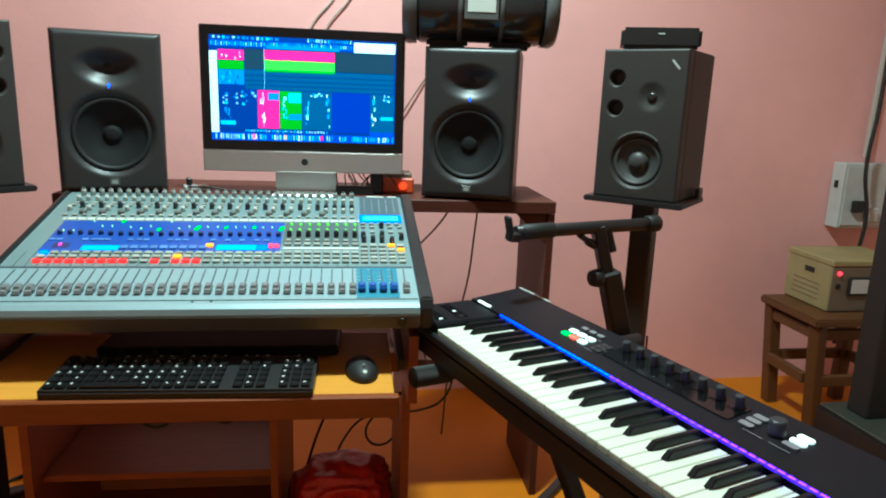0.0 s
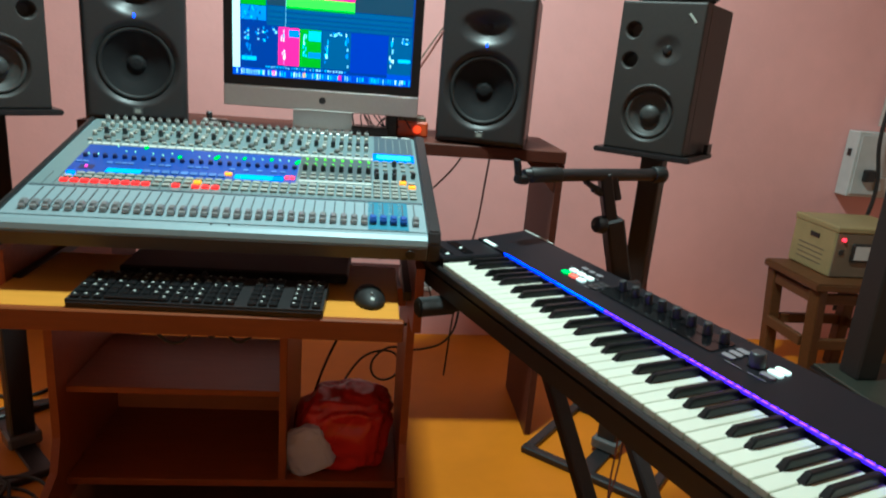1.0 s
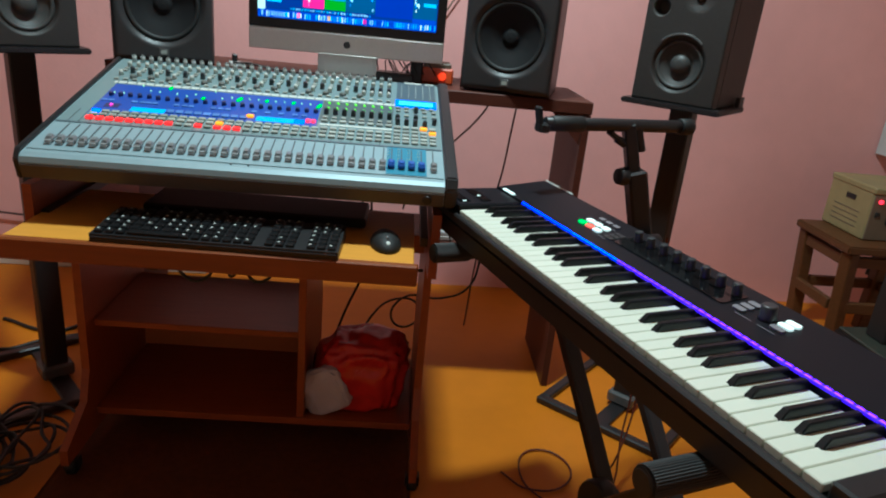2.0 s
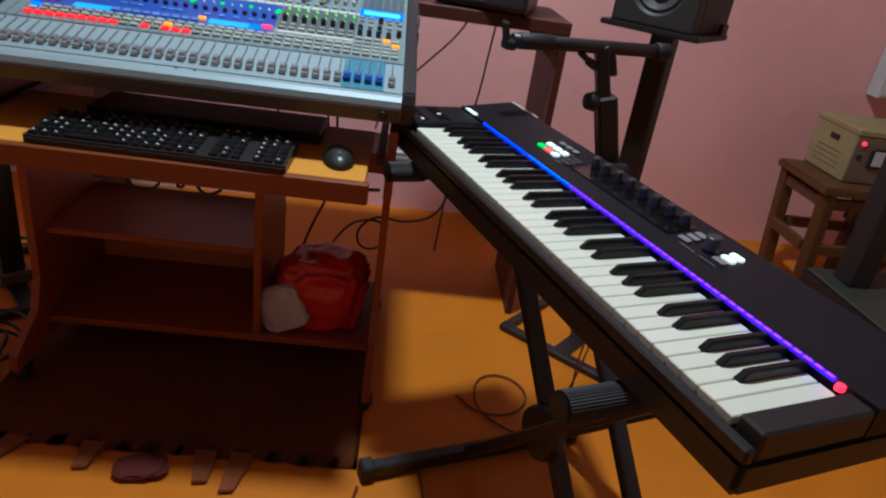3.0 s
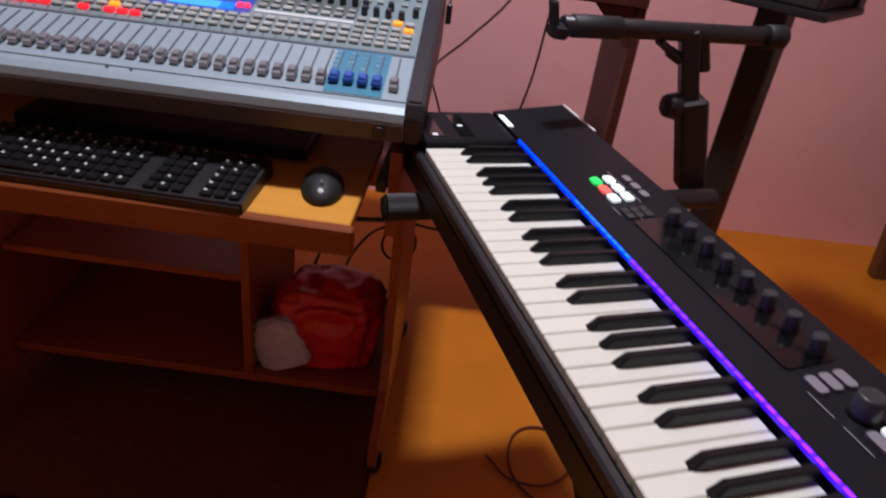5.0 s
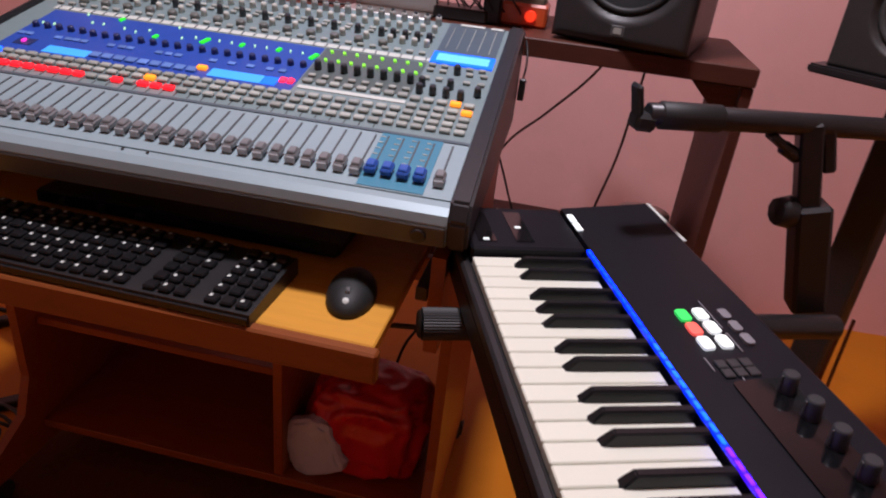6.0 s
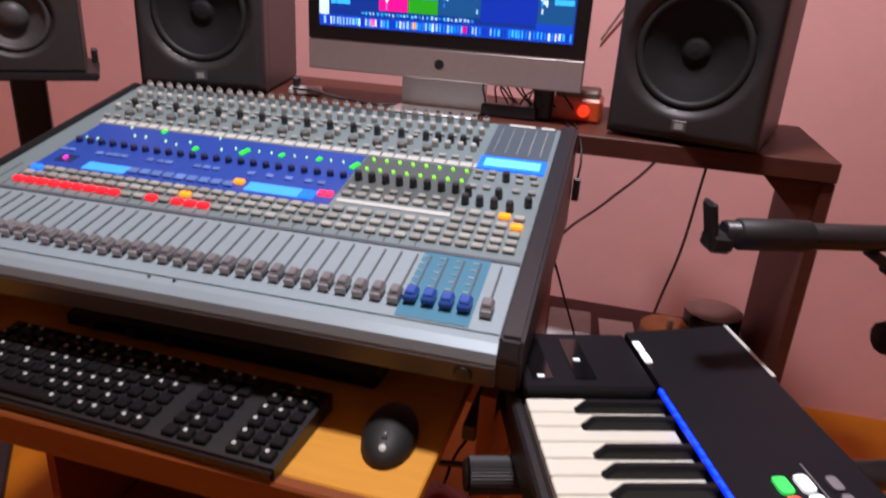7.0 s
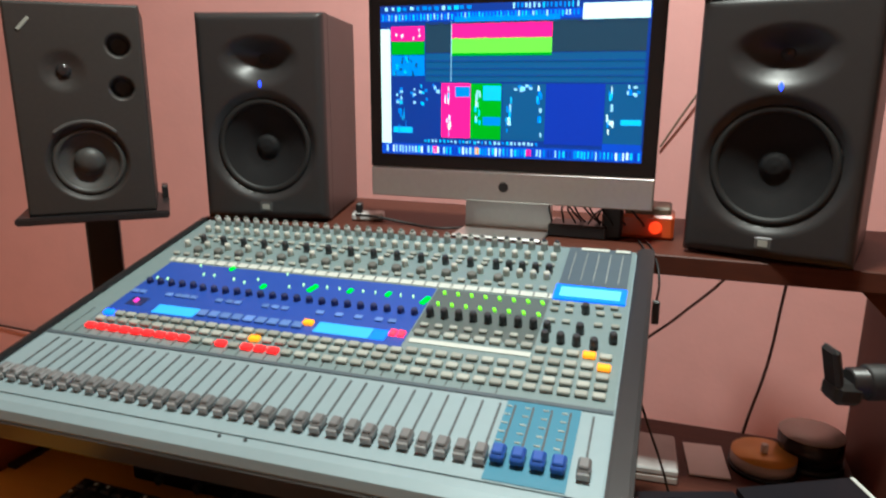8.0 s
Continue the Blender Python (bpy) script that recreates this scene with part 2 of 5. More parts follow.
def mesh_of(name, bm, mat):
    me = bpy.data.meshes.new(name)
    bm.to_mesh(me)
    bm.free()
    me.materials.append(mat)
    return me


def part(name, bm, mat, parent=None, label="", m=None):
    ob = new(name, bm if isinstance(bm, bpy.types.Mesh) else mesh_of(name, bm, mat))
    if parent:
        ob.parent = parent
    if m:
        ob.matrix_basis = m
    if label:
        ob["label"] = label
    return ob


def thing(name, label, category, m, group="", kind=""):
    ob = new(name)
    ob.matrix_basis = m
    ob.empty_display_size = 0.05
    return tagged(ob, label, category, group, kind)


def structure(name, bm, mat, label, category):
    return tagged(part(name, bm, mat), label, category, kind="structure")


def cable(name, points, r, mat, label, parent=None, cyclic=False):
    cu = bpy.data.curves.new(name, "CURVE")
    cu.dimensions, cu.bevel_depth, cu.bevel_resolution, cu.resolution_u = "3D", r, 2, 6
    sp = cu.splines.new("BEZIER")
    sp.bezier_points.add(len(points) - 1)
    for p, co in zip(sp.bezier_points, points):
        p.co = co
        p.handle_left_type = p.handle_right_type = "AUTO"
    cu.materials.append(mat)
    ob = new(name, cu)
    if parent:
        ob.parent = parent
    else:
        tagged(ob, label, "cable")
    return ob


# ---- room ----
WALL_TURN = 2.9
WALL_Y0 = 4.115
def wall_y(x):
    return WALL_Y0 + math.tan(radians(WALL_TURN)) * x


structure("floor", box(-1.9, 4.3, -0.9, 4.6, -0.08, 0.0), M_FLOOR, "ochre yellow polished cement floor with stains", "floor")
structure("ceiling", box(-1.9, 4.3, -0.9, 4.6, 2.95, 3.03), M_CEIL, "plain off-white painted ceiling", "ceiling")
structure("wall_north", box(-1.9, 4.3, 0, 0.12, 0, 2.95, m=pose(0, WALL_Y0, 0, 0, 0, WALL_TURN)), M_WALL, "pink painted plaster wall behind the desk", "wall")
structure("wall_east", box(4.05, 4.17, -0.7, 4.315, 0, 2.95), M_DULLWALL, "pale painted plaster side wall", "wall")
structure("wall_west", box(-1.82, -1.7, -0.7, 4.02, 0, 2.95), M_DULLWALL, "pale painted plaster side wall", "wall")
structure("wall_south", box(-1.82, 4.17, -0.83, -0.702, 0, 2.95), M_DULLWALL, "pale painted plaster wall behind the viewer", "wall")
structure("baseboard", box(-1.6, 0.42, -0.014, -0.001, 0, 0.035, 0.003, m=pose(0, WALL_Y0, 0, 0, 0, WALL_TURN)), M_SKIRT, "narrow white painted skirting along the wall", "baseboard")

# ---- hutch behind the desk ----
HUTCH_Z = 0.908
hutch = thing("hutch_shelf", "dark brown veneered shelf unit standing against the wall", "shelf", pose(0, 0, 0))
part("top_board", box(0.385, 1.703, 3.40, 3.745, HUTCH_Z - 0.034, HUTCH_Z, 0.002), M_DARKWOOD, hutch)
for x in (0.385, 1.683):
    part("side_board", box(x, x + 0.02, 3.405, 3.735, 0.0, HUTCH_Z - 0.036, 0.0015), M_DARKWOOD, hutch)
part("lower_shelf", box(0.407, 1.681, 3.405, 3.735, 0.425, 0.447, 0.0015), M_DARKWOOD, hutch)
for x, s in ((1.681, -1), (0.407, 1)):
    part("corner_bracket", extrude([(0, 0), (s * 0.085, 0), (0, -0.085)], 0.018, Matrix.Translation((x, 3.43, HUTCH_Z - 0.037)) @ pose(0, 0, 0, 90)), M_DARKWOOD, hutch)

# ---- computer desk ----
desk = thing("computer_desk", "brown laminate computer trolley with sliding keyboard tray", "desk", pose(0, 0, 0))
for x in (0.452, 1.258):
    poly = [(2.850, 0.045), (3.36, 0.045), (3.36, 0.725), (2.83, 0.725), (2.83, 0.585), (2.99, 0.56), (2.99, 0.22), (2.962, 0.145), (2.850, 0.085)]
    part("side_panel", extrude(poly, 0.018, Matrix.Translation((x, 0, 0)) @ Matrix(((0, 0, 1, 0), (1, 0, 0, 0), (0, 1, 0, 0), (0, 0, 0, 1)))), M_DESK, desk)
part("desk_top", box(0.445, 1.283, 2.905, 3.375, 0.734, 0.746, 0.003), M_DESK, desk)
part("bottom_shelf", box(0.472, 1.256, 3.0, 3.34, 0.088, 0.106, 0.0015), M_DESK, desk)
part("divider", box(0.966, 0.984, 3.002, 3.335, 0.108, 0.55, 0.0015), M_DESK, desk)
part("middle_shelf", box(0.472, 0.964, 3.03, 3.335, 0.318, 0.334, 0.0015), M_DESK, desk)
part("back_board", box(0.472, 0.984, 3.338, 3.344, 0.10, 0.330), M_BACKBOARD, desk)
part("top_rail", box(0.472, 1.256, 3.06, 3.078, 0.555, 0.60, 0.0015), M_DESK, desk)
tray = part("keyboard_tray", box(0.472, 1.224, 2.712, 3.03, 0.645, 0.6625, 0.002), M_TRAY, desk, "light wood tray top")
part("tray_front", box(0.462, 1.232, 2.694, 2.711, 0.622, 0.664, 0.003), M_TRAYSHADE, tray)
for x in (0.473, 1.237):
    part("tray_runner", box(x, x + 0.016, 2.85, 3.2, 0.648, 0.668, 0.001), M_STEEL, desk)
for x in (0.461, 1.267):
    for y in (2.885, 3.335):
        c = part("castor", rod((x - 0.012, y, 0.022), (x + 0.012, y, 0.022), 0.022, 18), M_RUBBER, desk, "black castor wheel")
        part("castor_fork", joined(box(x - 0.017, x - 0.013, y - 0.012, y + 0.012, 0.016, 0.044, 0.001), box(x + 0.013, x + 0.017, y - 0.012, y + 0.012, 0.016, 0.044, 0.001)), M_STEEL, c)

# ---- mixing console ----
MIX = pose(0.467, 2.788, 0.798, 13.5, 0, 1.2)
mixer = thing("mixing_console", "large silver digital mixing console with blue lit sections", "mixer", MIX)
W, L = 0.83, 0.548


def side_profile(z0, z1):
    return [(-0.004, -0.052), (L - 0.02, -0.17), (L + 0.012, -0.12), (L + 0.012, z1 - 0.018), (L - 0.004, z1), (0.012, z1), (-0.004, z0)]


YZ = Matrix(((0, 0, 1, 0), (1, 0, 0, 0), (0, 1, 0, 0), (0, 0, 0, 1)))
part("body", extrude([(-0.002, -0.05), (L - 0.02, -0.165), (L + 0.008, -0.12), (L + 0.008, -0.016), (L - 0.006, -0.004), (0.014, -0.004), (0.002, -0.008), (-0.003, -0.018)], W - 0.03, Matrix.Translation((0.008, 0, 0)) @ YZ), M_SILVER, mixer)
part("end_cheek", extrude(side_profile(-0.012, 0.008), 0.026, Matrix.Translation((W - 0.022, 0, 0)) @ YZ, 0.004), M_BLACK, mixer, "black plastic end cheek")
part("end_cheek", extrude(side_profile(-0.012, 0.004), 0.010, Matrix.Translation((-0.002, 0, 0)) @ YZ, 0.002), M_BLACK, mixer, "black plastic end cheek")
# added cover: the down-turned front's shade as a dark colour
part("lower_front", extrude([(-0.0045, -0.050), (-0.001, -0.0505), (-0.001, -0.021), (-0.0055, -0.021)], W - 0.031, Matrix.Translation((0.008, 0, 0)) @ YZ, 0.001), M_FRONTSHADE, mixer, "metal front below the lip, coloured dark for its shade")
part("headphone_socket", rod((W - 0.055, -0.0025, -0.036), (W - 0.055, -0.0085, -0.036), 0.010, 18), M_BLACK, mixer)


def slab(name, u0, u1, v0, v1, mat, h=0.0015, z=-0.004, label=""):
    return part(name, box(u0, u1, v0, v1, z, z + h), mat, mixer, label)


slab("fader_panel", 0.012, 0.806, 0.026, 0.150, M_SILVER, 0.002)
slab("strip_panel", 0.012, 0.806, 0.158, 0.545, M_STRIP, 0.002)
slab("divider_line", 0.012, 0.806, 0.151, 0.157, M_DKPANEL, 0.003, label="dark line above the faders")
slab("blue_section", 0.054, 0.530, 0.222, 0.376, M_BLUEPANEL, 0.0026, label="blue control panel section")
slab("olive_section", 0.532, 0.698, 0.262, 0.376, M_OLIVE, 0.0026)
slab("white_strip", 0.047, 0.700, 0.380, 0.393, M_WHITEBAR, 0.0032, label="white writing strip")
slab("white_strip", 0.536, 0.697, 0.236, 0.245, M_WHITEBAR, 0.0032, label="white writing strip")
slab("master_panel", 0.703, 0.800, 0.424, 0.545, M_DKPANEL, 0.003)
lcd = slab("display", 0.701, 0.801, 0.379, 0.421, G_LCD, 0.0045, label="glowing blue display")
slab("pale_display", 0.132, 0.204, 0.228, 0.250, G_LCDPALE, 0.0032)
slab("pale_display", 0.398, 0.480, 0.231, 0.255, G_LCDPALE, 0.0032)
slab("pale_display", 0.481, 0.503, 0.231, 0.255, G_LCD, 0.0030)
slab("display_glow", 0.709, 0.793, 0.388, 0.414, G_LCDCORE, 0.0047, label="paler lit middle of the display")
slab("subgroup_plate", 0.690, 0.772, 0.028, 0.150, M_BLUEPLATE, 0.0030, label="blue-grey plate under the blue faders")
slab("meter_window", 0.074, 0.104, 0.240, 0.262, M_KNOBBLUE, 0.0032)
for u, v in ((0.392, 0.0215), (0.425, 0.0220)):
    part("screw", rod((u, v, -0.004), (u, v, -0.0025), 0.0022, 10), M_BLACK, mixer)
# fader scale and slots
PITCH = 0.0206
FADERS = [0.044 + PITCH * i for i in range(32)] + [0.700, 0.7205, 0.741, 0.7615, 0.786]
slot = mesh_of("fader_slot", box(-0.0012, 0.0012, 0.05, 0.143, -0.0025, -0.0006), M_LINE)
cap = mesh_of("fader_cap", joined(box(-0.0068, 0.0068, -0.010, 0.010, 0.001, 0.010, 0.002), box(-0.0055, 0.0055, -0.0075, 0.0075, 0.010, 0.013, 0.0015)), M_CAP)
capfoot = mesh_of("cap_front", box(-0.0066, 0.0066, -0.0128, -0.0103, -0.001, 0.0085, 0.001), M_CAPFRONT)
capblue = mesh_of("fader_cap", joined(box(-0.0072, 0.0072, -0.011, 0.011, 0.001, 0.010, 0.002), box(-0.0058, 0.0058, -0.0075, 0.0075, 0.010, 0.013, 0.0015)), M_CAPBLUE)
rng = random.Random(4)
for i, u in enumerate(FADERS):
    part("fader_slot", slot, None, mixer, m=pose(u, 0, 0))
    blue = 32 <= i < 36
    v = 0.058 + rng.uniform(-0.0015, 0.0015)
    c = part("fader_cap", capblue if blue else cap, None, mixer, "blue fader cap" if blue else "", m=pose(u, v, 0))
    if not blue:
        part("cap_front", capfoot, None, c)
# pale scale marks beside the blue faders
scale_mark = mesh_of("scale_mark", box(-0.0032, 0.0032, -0.0009, 0.0009, -0.0010, -0.0002), M_BTN)
for u in FADERS[32:36]:
    for v in (0.084, 0.098, 0.112, 0.126, 0.140):
        part("scale_mark", scale_mark, None, mixer, m=pose(u - 0.0062, v, 0))
# separators of the channel strips
sep = mesh_of("strip_line", box(-0.0006, 0.0006, 0.160, 0.222, -0.0024, -0.0012), M_LINE)
for i in range(32):
    part("strip_line", sep, None, mixer, m=pose(0.034 + PITCH * i, 0, 0))
# buttons
btn = mesh_of("button", box(-0.0075, 0.0075, -0.0048, 0.0048, -0.0015, 0.0035, 0.0012), M_BTN)
small = mesh_of("button", box(-0.0055, 0.0055, -0.0035, 0.0035, -0.0012, 0.0030, 0.001), M_BTN)
lit = {}
for key, g in (("r", G_RED), ("a", G_AMBER), ("b", G_AZURE)):
    lit[key] = mesh_of("lit_button", box(-0.0078, 0.0078, -0.0050, 0.0050, -0.0015, 0.0042, 0.0012), g)
names = {"r": "glowing red button", "a": "glowing amber button", "b": "glowing blue button"}


def button(u, v, key=""):
    if key:
        part("lit_button", lit[key], None, mixer, names[key], m=pose(u, v, 0))
    else:
        part("button", btn, None, mixer, m=pose(u, v, 0))


RED = set(range(0, 9)) | {11, 13, 14, 15}
for i in range(32):
    u = 0.0705 + PITCH * 0.968 * i
    if u > 0.70:
        continue
    button(u, 0.176, "r" if i in RED else "")
    button(u, 0.196, "a" if i == 13 else "")
    if u > 0.535:
        button(u, 0.216)
    else:
        button(u, 0.2125, "b" if i == 0 else "")
button(0.384, 0.2475, "a")
for i in range(5):
    u = 0.7085 + 0.0198 * i
    for j, v in enumerate((0.176, 0.193, 0.211, 0.230, 0.252)):
        button(u, v, "a" if (i, j) in ((3, 4), (4, 3)) else "")
    part("button", small, None, mixer, m=pose(u, 0.368, 0))
seg_mesh = mesh_of("digit", box(-0.0045, 0.0045, -0.006, 0.006, -0.0014, 0.0022, 0.0006), G_REDLED)
for u in (0.510, 0.522):
    part("digit", seg_mesh, None, mixer, "red glowing number display", m=pose(u, 0.249, 0))
part("digit", mesh_of("digit", box(-0.0022, 0.0022, -0.0042, 0.0042, -0.0005, 0.0024), G_PINKLED), None, mixer, "pink lamp", m=pose(0.088, 0.2505, 0))
# knobs
KN = [(0, 0.0), (0.0062, 0.0), (0.0056, 0.010), (0.0046, 0.0128), (0, 0.0132)]


def knob_mesh(mat, k=1.0, h=1.0):
    return mesh_of("knob", lathe([(r * k, z * h) for r, z in KN], 12, Matrix.Translation((0, 0, -0.003))), mat)


kn_grey, kn_dark, kn_cream = knob_mesh(M_KNOBGREY, 1.0, 1.3), knob_mesh(M_KNOBDARK, 0.95, 1.25), knob_mesh(M_KNOBCREAM, 0.9)
kn_blue = knob_mesh(M_KNOBBLUE, 0.9, 0.8)
strip_tick = mesh_of("strip_tick", box(-0.0007, 0.0007, -0.006, 0.006, -0.0022, 0.0002), M_LINE)
bluebtn = mesh_of("blue_button", box(-0.0078, 0.0078, -0.0070, 0.0070, -0.0015, 0.0022, 0.001), M_BLUEBTN)
kn_tipgrey = mesh_of("knob_tip", lathe([(0, 0.0137), (0.0040, 0.0137), (0.0030, 0.0165), (0, 0.0167)], 10), M_KNOBSMOKE)
kn_tip = mesh_of("knob_tip", lathe([(0, 0.0137), (0.0040, 0.0137), (0.0030, 0.0165), (0, 0.0167)], 10), M_KNOBDARK)
kn_wide = knob_mesh(M_KNOBSMOKE, 1.35, 0.75)
for i in range(32):
    u = 0.045 + PITCH * i
    k = part("knob", kn_grey, None, mixer, m=pose(u, 0.530, 0))
    part("knob_tip", kn_tip if i > 26 else kn_tipgrey, None, k)
    k = part("knob", kn_cream, None, mixer, m=pose(u, 0.497, 0))
    if i % 2 or i > 26:
        part("knob", kn_dark, None, mixer, m=pose(u, 0.455, 0))
    else:
        part("button", small, None, mixer, m=pose(u, 0.462, 0))
    if i % 2 and i < 28:
        part("knob", kn_wide, None, mixer, m=pose(u + 0.012, 0.420, 0))
    else:
        part("knob", kn_cream, None, mixer, m=pose(u, 0.436, 0))
    part("button", small, None, mixer, m=pose(u, 0.404, 0))
    part("button", small, None, mixer, m=pose(u, 0.475, 0))
    part("strip_tick", strip_tick, None, mixer, m=pose(u + 0.0103, 0.3865, 0))
for i in range(23):
    part("knob", kn_blue, None, mixer, m=pose(0.068 + PITCH * i, 0.303 + 0.004 * (i < 5), 0))
for i in range(8):
    part("knob", kn_dark, None, mixer, m=pose(0.545 + PITCH * i, 0.302, 0))
    part("button", small, None, mixer, m=pose(0.545 + PITCH * i, 0.276, 0))
    part("button", btn, None, mixer, m=pose(0.545 + PITCH * i, 0.257, 0))
for u, v in ((0.751, 0.352), (0.708, 0.298), (0.750, 0.302), (0.709, 0.276), (0.729, 0.276), (0.749, 0.275), (0.793, 0.289), (0.771, 0.272)):
    part("knob", kn_dark, None, mixer, m=pose(u, v, 0))
for u in (0.709, 0.729, 0.771, 0.793):
    part("button", small, None, mixer, m=pose(u, 0.350, 0))
    part("button", small, None, mixer, m=pose(u, 0.322, 0))
led = mesh_of("indicator", box(-0.0022, 0.0022, -0.0042, 0.0042, -0.0012, 0.0010), G_GREEN)
ledsmall = mesh_of("indicator", box(-0.0011, 0.0011, -0.0034, 0.0034, -0.0012, 0.0008), G_PALELED)
ledbig = mesh_of("indicator", box(-0.0034, 0.0034, -0.0095, 0.0095, -0.0012, 0.0012), G_GREENHOT)
ledmid = mesh_of("indicator", box(-0.0028, 0.0028, -0.0052, 0.0052, -0.0012, 0.0012), G_GREENHOT)
for i in range(8):
    for v in (0.333, 0.364):
        part("indicator", led, None, mixer, m=pose(0.546 + PITCH * i, v, 0, 0, 0, 22))
for u, v in ((0.070, 0.321), (0.090, 0.321), (0.117, 0.372), (0.142, 0.345), (0.162, 0.345), (0.202, 0.340), (0.225, 0.334), (0.242, 0.347), (0.281, 0.372), (0.304, 0.336)):
    part("indicator", ledsmall, None, mixer, "tiny pale green light", m=pose(u, v, 0, 0, 0, 20))
for u in (0.324, 0.364, 0.385, 0.424, 0.444, 0.484, 0.504):
    part("indicator", ledsmall, None, mixer, "tiny pale green light", m=pose(u, 0.345, 0, 0, 0, 20))
for u, v in ((0.179, 0.371), (0.263, 0.328), (0.404, 0.342), (0.465, 0.344)):
    part("indicator", ledmid, None, mixer, "bright green light", m=pose(u, v, 0, 0, 0, -10))
for u in (0.343, 0.525):
    part("indicator", ledbig, None, mixer, "bright green light", m=pose(u, 0.338, 0, 0, 0, -16))
for i in range(9):
    part("blue_button", bluebtn, None, mixer, "pale blue button", m=pose(0.215 + 0.0195 * i, 0.240, 0))
tick = mesh_of("caption_bar", box(-0.0058, 0.0058, -0.0042, 0.0042, -0.0014, 0.0010, 0.0005), M_BLUEBTN)
for u in (0.064, 0.078, 0.128, 0.145, 0.158, 0.172, 0.218, 0.236, 0.250, 0.298, 0.314, 0.330, 0.387, 0.417, 0.447, 0.478, 0.498):
    part("caption_bar", tick, None, mixer, m=pose(u, 0.277, 0))
for i in range(5):
    part("caption_bar", mesh_of("caption_bar", box(-0.0005, 0.0005, -0.045, 0.045, -0.0008, 0.0002), M_BTN), None, mixer, m=pose(0.715 + 0.018 * i, 0.482, 0))
part("name_bar", box(0.722, 0.765, 0.536, 0.544, -0.0008, 0.0004), M_WHITEBAR, mixer)
part("name_bar", box(0.775, 0.797, 0.536, 0.544, -0.0008, 0.0004), M_WHITEBAR, mixer)

# ---- piano keyboard ----
KX, KY = 1.309, 2.810
TURN_K = -70.05
KB = pose(KX, KY, 0.747, 0, 0, TURN_K)   # local x along the keys, local y to the back
piano = thing("midi_keyboard", "black sixty-one key controller keyboard with lit key strip", "keyboard", KB)
part("bottom_case", box(-0.122, 0.882, -0.012, 0.268, -0.064, -0.022, 0.006, 2), M_BLACK, piano)
part("key_bed", box(-0.006, 0.852, -0.004, 0.140, -0.022, -0.012), M_BLACK, piano)
part("front_lip", box(-0.122, 0.882, -0.014, -0.002, -0.024, -0.006, 0.003), M_BLACK, piano)
part("end_block", box(-0.122, -0.005, -0.001, 0.1405, -0.022, 0.010, 0.003), M_SATIN, piano, "glossy dark end block with touch strips")
part("end_block", box(0.851, 0.882, -0.001, 0.1405, -0.022, 0.010, 0.003), M_BLACK, piano)
part("top_panel", extrude([(0.141, -0.022), (0.268, -0.022), (0.268, 0.020), (0.262, 0.024), (0.143, 0.012)], 1.004, Matrix.Translation((-0.122, 0, 0)) @ YZ), M_SATIN, piano)
wk = mesh_of("white_key", box(0.0006, 0.0229, 0.0, 0.137, -0.011, 0.0, 0.0012), M_WHITEKEY)
for i in range(36):
    part("white_key", wk, None, piano, m=pose(0.0235 * i, 0, 0))
bkm = bmesh.new()
vs = [bkm.verts.new(v) for v in ((-0.0058, 0.044, -0.002), (0.0058, 0.044, -0.002), (0.0058, 0.137, -0.002), (-0.0058, 0.137, -0.002),
                                (-0.0042, 0.056, 0.0115), (0.0042, 0.056, 0.0115), (0.0044, 0.137, 0.0115), (-0.0044, 0.137, 0.0115))]
for f in ((0, 1, 5, 4), (1, 2, 6, 5), (2, 3, 7, 6), (3, 0, 4, 7), (4, 5, 6, 7), (3, 2, 1, 0)):
    bkm.faces.new([vs[i] for i in f])
bmesh.ops.bevel(bkm, geom=bkm.edges[:], offset=0.0012, segments=2, affect="EDGES")
bk = mesh_of("black_key", bkm, M_BLACKKEY)
for o in range(5):
    for k, off in ((1, -0.0018), (2, 0.0018), (4, -0.0025), (5, 0), (6, 0.0025)):
        part("black_key", bk, None, piano, m=pose(0.0235 * (7 * o + k) + off, 0, 0))
kl = {g: mesh_of("key_light", box(-0.0053, 0.0053, -0.0021, 0.0021, 0, 0.0036, 0.001), g) for g in (G_BLUE, G_AZURE, G_VIOLET, G_PURPLE)}
for i in range(61):
    g = G_BLUE if i < 14 else G_AZURE if i < 24 else G_VIOLET if i < 38 else G_PURPLE
    part("key_light", kl[g], None, piano, "glowing light above a key", m=pose(0.006 + 0.0137 * i, 0.1400, 0.010))
part("light_bar", box(0.001, 0.331, 0.1374, 0.1426, 0.0085, 0.0126, 0.0006), G_BARBLUE, piano, "thin glowing blue strip")
part("light_bar", box(0.3315, 0.835, 0.1374, 0.1426, 0.0085, 0.0126, 0.0006), G_BARVIOLET, piano, "thin glowing violet strip")
part("key_light", rod((0.844, 0.136, 0.006), (0.844, 0.136, 0.013), 0.005, 12), G_REDLED, piano, "red glowing light")
PT = pose(0, 0.146, 0.0128, 5.6)  # the sloping top panel


def rounded(w, d, r):
    """Outline of a rectangle with round corners."""
    return [(sx * (w / 2 - r) + r * math.cos(radians(a)), sy * (d / 2 - r) + r * math.sin(radians(a)))
            for sx, sy, a0 in ((1, 1, 0), (-1, 1, 90), (-1, -1, 180), (1, -1, 270)) for a in (a0, a0 + 30, a0 + 60, a0 + 90)]


def pad(u, v, w, d, mat, label="", turn=0):
    return part("pad_button", extrude(rounded(w, d, 0.0035), 0.003), mat, piano, label, m=PT @ pose(u, v, 0, 0, 0, turn))


